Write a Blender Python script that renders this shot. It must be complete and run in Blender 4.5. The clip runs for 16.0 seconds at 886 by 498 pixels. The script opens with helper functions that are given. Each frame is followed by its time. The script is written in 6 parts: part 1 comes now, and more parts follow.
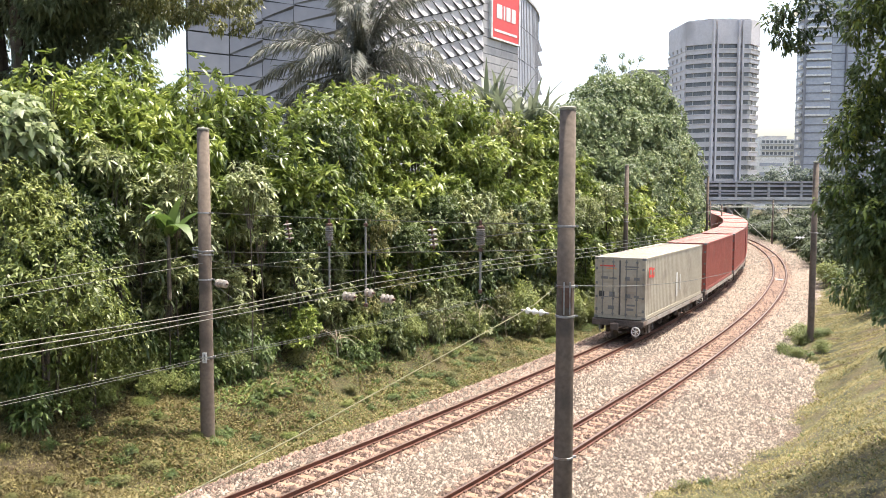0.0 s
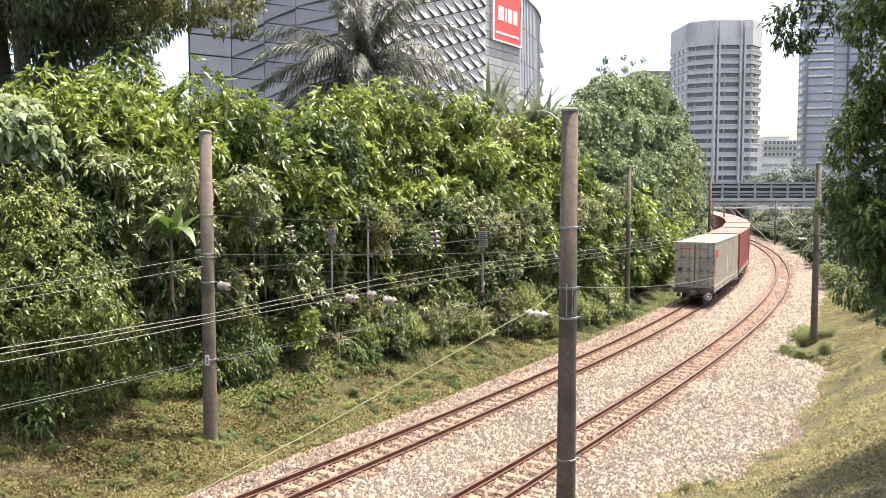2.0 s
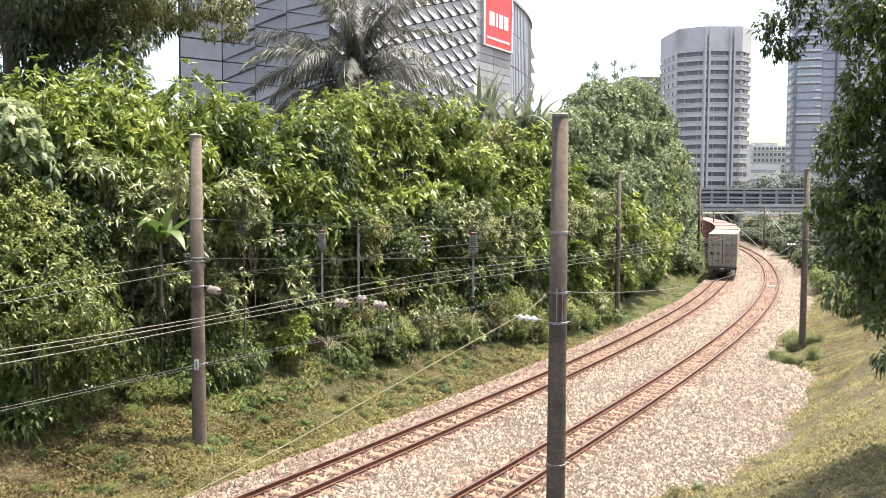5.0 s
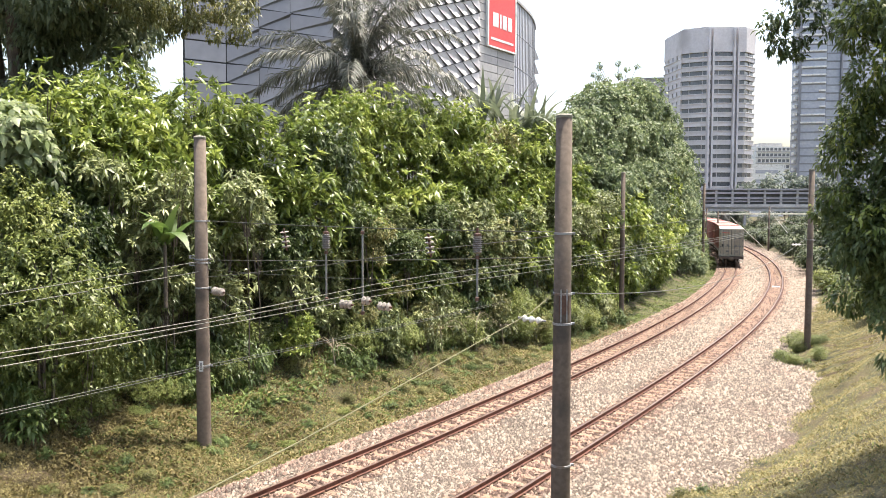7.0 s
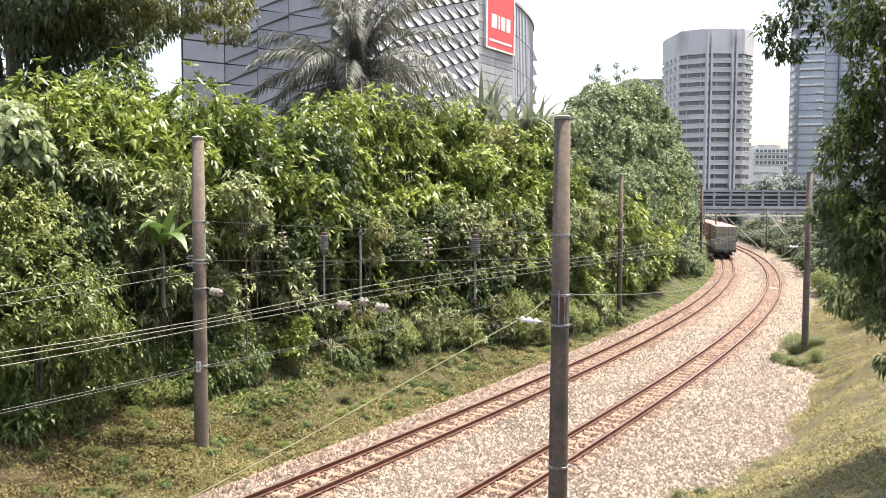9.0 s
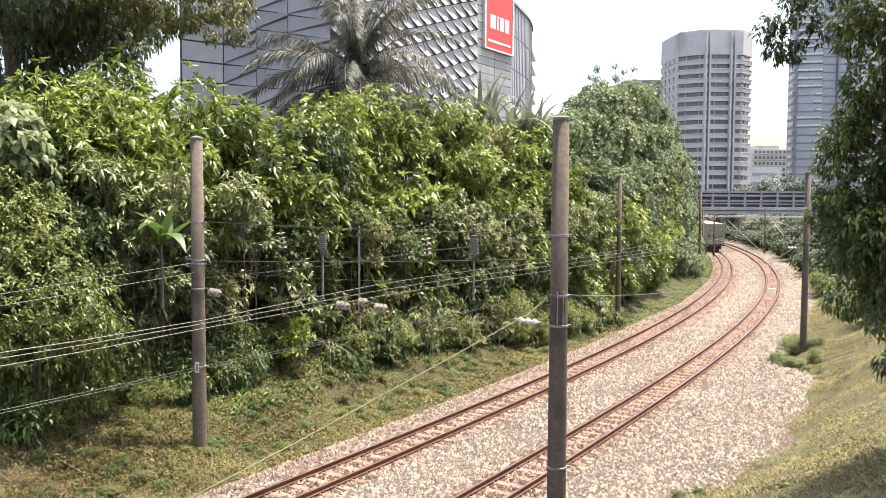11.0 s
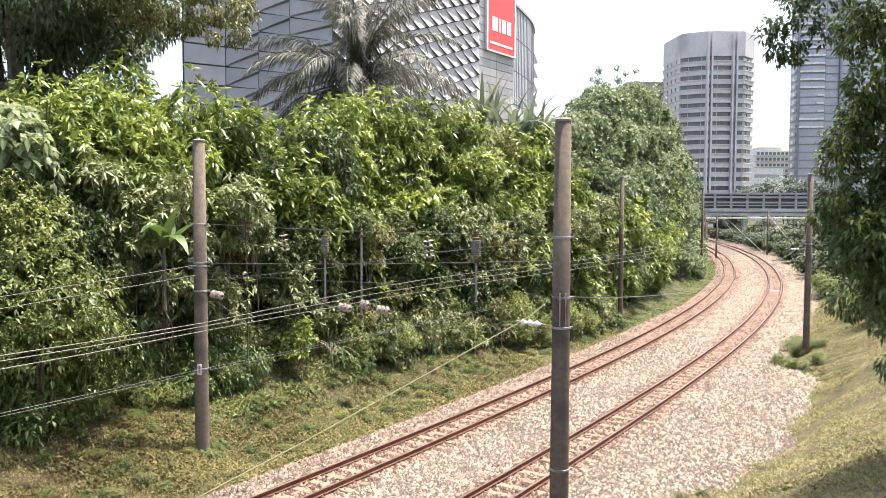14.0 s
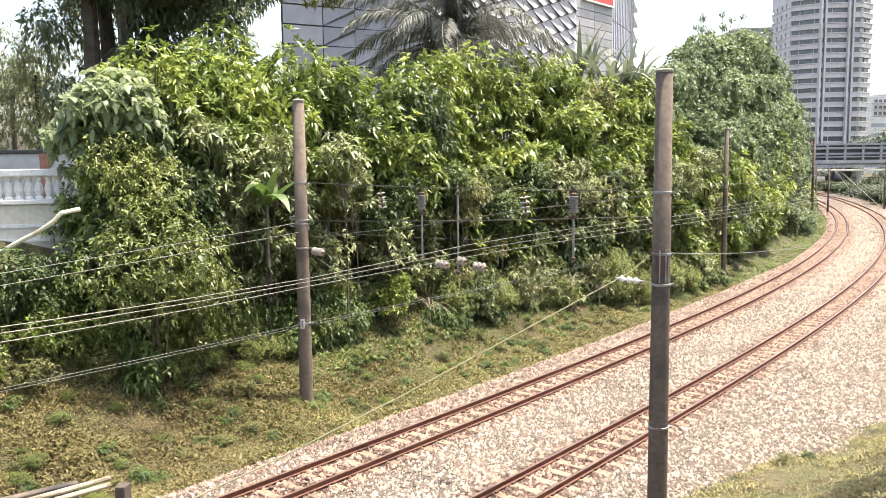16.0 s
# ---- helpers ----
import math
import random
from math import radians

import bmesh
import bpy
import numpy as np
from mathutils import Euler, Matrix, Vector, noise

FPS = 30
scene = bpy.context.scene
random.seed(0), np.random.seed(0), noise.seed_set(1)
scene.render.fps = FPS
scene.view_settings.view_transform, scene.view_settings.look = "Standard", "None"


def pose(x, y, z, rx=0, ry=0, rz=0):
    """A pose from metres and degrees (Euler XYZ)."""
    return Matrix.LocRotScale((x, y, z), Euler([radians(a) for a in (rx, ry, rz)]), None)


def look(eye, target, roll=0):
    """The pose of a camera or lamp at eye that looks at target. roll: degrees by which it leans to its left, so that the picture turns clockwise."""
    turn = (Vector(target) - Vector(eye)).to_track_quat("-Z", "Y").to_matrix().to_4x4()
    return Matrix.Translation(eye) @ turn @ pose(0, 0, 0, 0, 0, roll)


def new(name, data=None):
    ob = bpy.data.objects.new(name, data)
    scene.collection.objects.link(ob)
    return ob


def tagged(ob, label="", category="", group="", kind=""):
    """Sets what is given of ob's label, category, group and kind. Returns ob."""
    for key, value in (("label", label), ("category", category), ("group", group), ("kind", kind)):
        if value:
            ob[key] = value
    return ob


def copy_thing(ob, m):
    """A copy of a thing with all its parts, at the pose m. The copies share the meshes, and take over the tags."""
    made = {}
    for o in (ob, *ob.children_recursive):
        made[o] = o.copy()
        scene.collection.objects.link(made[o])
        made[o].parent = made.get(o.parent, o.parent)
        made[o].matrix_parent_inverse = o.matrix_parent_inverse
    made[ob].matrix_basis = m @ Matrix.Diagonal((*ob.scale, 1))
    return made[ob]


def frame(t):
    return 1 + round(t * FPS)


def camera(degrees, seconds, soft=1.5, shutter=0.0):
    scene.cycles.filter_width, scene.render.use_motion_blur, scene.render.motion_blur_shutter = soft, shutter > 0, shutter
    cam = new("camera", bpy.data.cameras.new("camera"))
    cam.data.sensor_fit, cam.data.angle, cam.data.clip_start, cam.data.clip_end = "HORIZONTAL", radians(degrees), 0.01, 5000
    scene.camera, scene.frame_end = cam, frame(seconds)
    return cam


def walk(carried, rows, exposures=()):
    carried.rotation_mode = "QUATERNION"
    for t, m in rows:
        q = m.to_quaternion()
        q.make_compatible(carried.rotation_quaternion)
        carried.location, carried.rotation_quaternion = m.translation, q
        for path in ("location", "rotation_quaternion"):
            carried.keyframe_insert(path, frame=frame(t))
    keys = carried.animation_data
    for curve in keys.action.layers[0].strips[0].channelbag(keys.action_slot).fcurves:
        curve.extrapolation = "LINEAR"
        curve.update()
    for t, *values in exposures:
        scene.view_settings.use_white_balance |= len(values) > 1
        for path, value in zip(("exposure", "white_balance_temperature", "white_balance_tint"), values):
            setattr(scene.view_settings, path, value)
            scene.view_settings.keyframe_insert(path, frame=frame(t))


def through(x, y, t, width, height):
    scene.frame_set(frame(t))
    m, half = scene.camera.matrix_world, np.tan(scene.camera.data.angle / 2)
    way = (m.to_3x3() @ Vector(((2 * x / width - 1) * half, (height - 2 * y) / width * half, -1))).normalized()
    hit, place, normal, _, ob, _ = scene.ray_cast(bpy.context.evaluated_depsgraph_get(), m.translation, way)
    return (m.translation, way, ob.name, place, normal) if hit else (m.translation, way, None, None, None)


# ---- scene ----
cam = camera(56.0, 16.0, soft=0.75)
EYE = (0.0, 0.0, 7.03)
TURNS = [(0.0, 0.0, -3.9, -0.2), (0.5, 0.0, -3.89, -0.11), (1.0, -0.03, -3.82, -0.14), (1.5, 0.0, -3.79, -0.23),
         (2.0, 0.15, -3.77, -0.03), (2.5, -0.44, -3.56, 0.2), (3.0, -0.8, -3.53, 0.28), (3.5, -0.94, -3.43, 0.15),
         (4.0, -0.81, -3.38, -0.04), (6.5, -0.26, -3.58, -0.13), (7.0, -0.22, -3.37, -0.11), (7.5, -0.21, -2.96, -0.29),
         (8.0, -0.21, -2.99, -0.33), (8.5, -0.15, -3.16, -0.38), (9.0, -0.35, -3.3, -0.25), (11.5, -0.44, -3.25, -0.3),
         (12.0, -0.18, -3.25, -0.23), (12.5, -0.18, -3.45, -0.21), (13.0, -0.14, -3.29, -0.3), (13.5, -0.24, -3.04, -0.12),
         (14.0, -0.29, -3.12, -0.22), (14.5, -0.4, -3.06, -0.18), (15.0, -0.23, -3.03, -0.2), (15.5, 0.99, -3.9, 0.01),
         (15.8, 3.94, -5.2, 0.35), (16.0, 6.28, -6.08, 0.59)]
GAIN = [(0.0, 1.66, 6680, 10), (2.0, 1.69, 6720, 10), (9.0, 1.69, 6720, 10), (11.5, 1.63, 6680, 10), (13.0, 1.72, 6650, 10), (15.0, 1.75, 6680, 10), (16.0, 1.88, 6780, 10)]
walk(cam, [(t, pose(*EYE, 90 + p, r, y)) for t, y, p, r in TURNS], GAIN)

# ---- light ----
SUN_AZ, SUN_EL = 62.0, 72.0
world = bpy.data.worlds.new("sky")
scene.world = world
world.use_nodes = True
wn = world.node_tree.nodes
sky = wn.new("ShaderNodeTexSky")
sky.sky_type, sky.sun_disc = "NISHITA", False
sky.sun_elevation, sky.sun_rotation = radians(SUN_EL), radians(SUN_AZ)
sky.air_density, sky.dust_density, sky.ozone_density = 1.0, 5.0, 1.0
world.node_tree.links.new(sky.outputs[0], wn["Background"].inputs[0])
wn["Background"].inputs[1].default_value = 0.15
sun = new("sun", bpy.data.lights.new("sun", "SUN"))
sun.data.energy, sun.data.angle, sun.data.color = 3.2, radians(0.8), (1.0, 0.95, 0.87)
a_, e_ = radians(SUN_AZ), radians(SUN_EL)
sun.matrix_world = look((math.sin(a_) * math.cos(e_) * 100, math.cos(a_) * math.cos(e_) * 100, math.sin(e_) * 100), (0, 0, 0))


# ---- materials ----
def mat(name, dark, light, scale=3.0, rough=0.8, metal=0.0, bump=0.2, fine=8.0, stain=None, stain_at=0.62, spec=0.4, per=None, tight=0.16, spread=0.36):
    """Two scales of noise between two colours, an optional third colour in stains, a fine bump."""
    m = bpy.data.materials.new(name)
    m.use_nodes = True
    nt = m.node_tree
    n, l = nt.nodes, nt.links
    b = n["Principled BSDF"]
    tc = n.new("ShaderNodeTexCoord")
    big, small = n.new("ShaderNodeTexNoise"), n.new("ShaderNodeTexNoise")
    big.inputs["Scale"].default_value, big.inputs["Detail"].default_value = scale, 5
    small.inputs["Scale"].default_value, small.inputs["Detail"].default_value = scale * fine, 4
    for t in (big, small):
        l.new(tc.outputs["Object"], t.inputs["Vector"])
    mix = n.new("ShaderNodeMath")
    mix.operation = "ADD"
    half = n.new("ShaderNodeMath")
    half.operation, half.inputs[1].default_value = "MULTIPLY", 0.5
    l.new(big.outputs[0], mix.inputs[0])
    l.new(small.outputs[0], mix.inputs[1])
    l.new(mix.outputs[0], half.inputs[0])
    fac = half.outputs[0]
    if per:
        src = n.new("ShaderNodeNewGeometry").outputs["Random Per Island"] if per == "island" else n.new("ShaderNodeObjectInfo").outputs["Random"]
        w = n.new("ShaderNodeMath")
        w.operation, w.inputs[1].default_value, w.inputs[2].default_value = "MULTIPLY_ADD", spread, -spread / 2
        l.new(src, w.inputs[0])
        w2 = n.new("ShaderNodeMath")
        w2.operation = "ADD"
        l.new(w.outputs[0], w2.inputs[0])
        l.new(fac, w2.inputs[1])
        fac = w2.outputs[0]
    ramp = n.new("ShaderNodeValToRGB")
    ramp.color_ramp.elements[0].position, ramp.color_ramp.elements[0].color = 0.5 - tight, (*dark, 1)
    ramp.color_ramp.elements[1].position, ramp.color_ramp.elements[1].color = 0.5 + tight, (*light, 1)
    l.new(fac, ramp.inputs[0])
    out = ramp.outputs[0]
    if stain:
        sn = n.new("ShaderNodeTexNoise")
        sn.inputs["Scale"].default_value, sn.inputs["Detail"].default_value = scale * 0.6, 6
        l.new(tc.outputs["Object"], sn.inputs["Vector"])
        sr = n.new("ShaderNodeValToRGB")
        sr.color_ramp.elements[0].position, sr.color_ramp.elements[1].position = stain_at - 0.08, stain_at + 0.08
        l.new(sn.outputs[0], sr.inputs[0])
        mc = n.new("ShaderNodeMix")
        mc.data_type = "RGBA"
        l.new(sr.outputs[0], mc.inputs["Factor"])
        l.new(out, mc.inputs["A"])
        mc.inputs["B"].default_value = (*stain, 1)
        out = mc.outputs["Result"]
    l.new(out, b.inputs["Base Color"])
    b.inputs["Roughness"].default_value, b.inputs["Metallic"].default_value = rough, metal
    b.inputs["Specular IOR Level"].default_value = spec
    if bump:
        bp = n.new("ShaderNodeBump")
        bp.inputs["Strength"].default_value, bp.inputs["Distance"].default_value = bump, 0.02
        l.new(small.outputs[0], bp.inputs["Height"])
        l.new(bp.outputs[0], b.inputs["Normal"])
    return m


def leaf_mat(name, dark, mid, light, through=0.35, rough=0.5):
    """A leaf: colour by island and by plant, thin enough that light shines through."""
    m = bpy.data.materials.new(name)
    m.use_nodes = True
    nt = m.node_tree
    n, l = nt.nodes, nt.links
    b = n["Principled BSDF"]
    geo, info, tc = n.new("ShaderNodeNewGeometry"), n.new("ShaderNodeObjectInfo"), n.new("ShaderNodeTexCoord")
    ns = n.new("ShaderNodeTexNoise")
    ns.inputs["Scale"].default_value, ns.inputs["Detail"].default_value = 0.5, 3
    l.new(geo.outputs["Position"], ns.inputs["Vector"])
    s1, s2 = n.new("ShaderNodeMath"), n.new("ShaderNodeMath")
    s1.operation, s1.inputs[1].default_value = "MULTIPLY_ADD", 0.55
    l.new(geo.outputs["Random Per Island"], s1.inputs[0])
    s2.operation, s2.inputs[1].default_value = "MULTIPLY_ADD", 0.3
    l.new(info.outputs["Random"], s2.inputs[0])
    sub = n.new("ShaderNodeMath")
    sub.operation, sub.inputs[1].default_value, sub.inputs[2].default_value = "MULTIPLY_ADD", 0.9, -0.35
    l.new(ns.outputs[0], sub.inputs[0])
    l.new(sub.outputs[0], s2.inputs[2])
    l.new(s2.outputs[0], s1.inputs[2])
    ramp = n.new("ShaderNodeValToRGB")
    els = ramp.color_ramp.elements
    els[0].position, els[0].color = 0.1, (*dark, 1)
    els[1].position, els[1].color = 0.95, (*light, 1)
    e = els.new(0.5)
    e.color = (*mid, 1)
    l.new(s1.outputs[0], ramp.inputs[0])
    l.new(ramp.outputs[0], b.inputs["Base Color"])
    b.inputs["Roughness"].default_value, b.inputs["Specular IOR Level"].default_value = rough, 0.55
    tr_ = n.new("ShaderNodeBsdfTranslucent")
    l.new(ramp.outputs[0], tr_.inputs["Color"])
    mx = n.new("ShaderNodeMixShader")
    mx.inputs[0].default_value = through
    l.new(b.outputs[0], mx.inputs[1])
    l.new(tr_.outputs[0], mx.inputs[2])
    l.new(mx.outputs[0], n["Material Output"].inputs["Surface"])
    return m


def stone_mat(name, dark, light, cells, rust):
    """Packed crushed stone: each stone has its own tone, with dark joints between them and rusty patches."""
    m = bpy.data.materials.new(name)
    m.use_nodes = True
    n, l = m.node_tree.nodes, m.node_tree.links
    b = n["Principled BSDF"]
    tc = n.new("ShaderNodeTexCoord")
    vo, ed, ns = n.new("ShaderNodeTexVoronoi"), n.new("ShaderNodeTexVoronoi"), n.new("ShaderNodeTexNoise")
    ed.feature = "DISTANCE_TO_EDGE"
    for v in (vo, ed):
        v.inputs["Scale"].default_value = cells
        l.new(tc.outputs["Object"], v.inputs["Vector"])
    ns.inputs["Scale"].default_value, ns.inputs["Detail"].default_value = 0.5, 6
    l.new(tc.outputs["Object"], ns.inputs["Vector"])
    tone = n.new("ShaderNodeValToRGB")
    tone.color_ramp.elements[0].color = tuple(0.45 * c for c in light) + (1,)
    tone.color_ramp.elements[1].color = (*light, 1)
    l.new(vo.outputs["Color"], tone.inputs[0])
    patch = n.new("ShaderNodeValToRGB")
    patch.color_ramp.elements[0].position, patch.color_ramp.elements[1].position = 0.5, 0.72
    l.new(ns.outputs[0], patch.inputs[0])
    m1, m2 = n.new("ShaderNodeMix"), n.new("ShaderNodeMix")
    m1.data_type = m2.data_type = "RGBA"
    l.new(patch.outputs[0], m1.inputs["Factor"])
    l.new(tone.outputs[0], m1.inputs["A"])
    m1.inputs["B"].default_value = (*rust, 1)
    joint = n.new("ShaderNodeValToRGB")
    joint.color_ramp.elements[0].position, joint.color_ramp.elements[1].position = 0.02, 0.2
    l.new(ed.outputs["Distance"], joint.inputs[0])
    l.new(joint.outputs[0], m2.inputs["Factor"])
    m2.inputs["A"].default_value = (*dark, 1)
    l.new(m1.outputs["Result"], m2.inputs["B"])
    l.new(m2.outputs["Result"], b.inputs["Base Color"])
    b.inputs["Roughness"].default_value, b.inputs["Specular IOR Level"].default_value = 0.9, 0.2
    bp = n.new("ShaderNodeBump")
    bp.inputs["Strength"].default_value, bp.inputs["Distance"].default_value = 1.0, 0.03
    l.new(joint.outputs[0], bp.inputs["Height"])
    l.new(bp.outputs[0], b.inputs["Normal"])
    return m


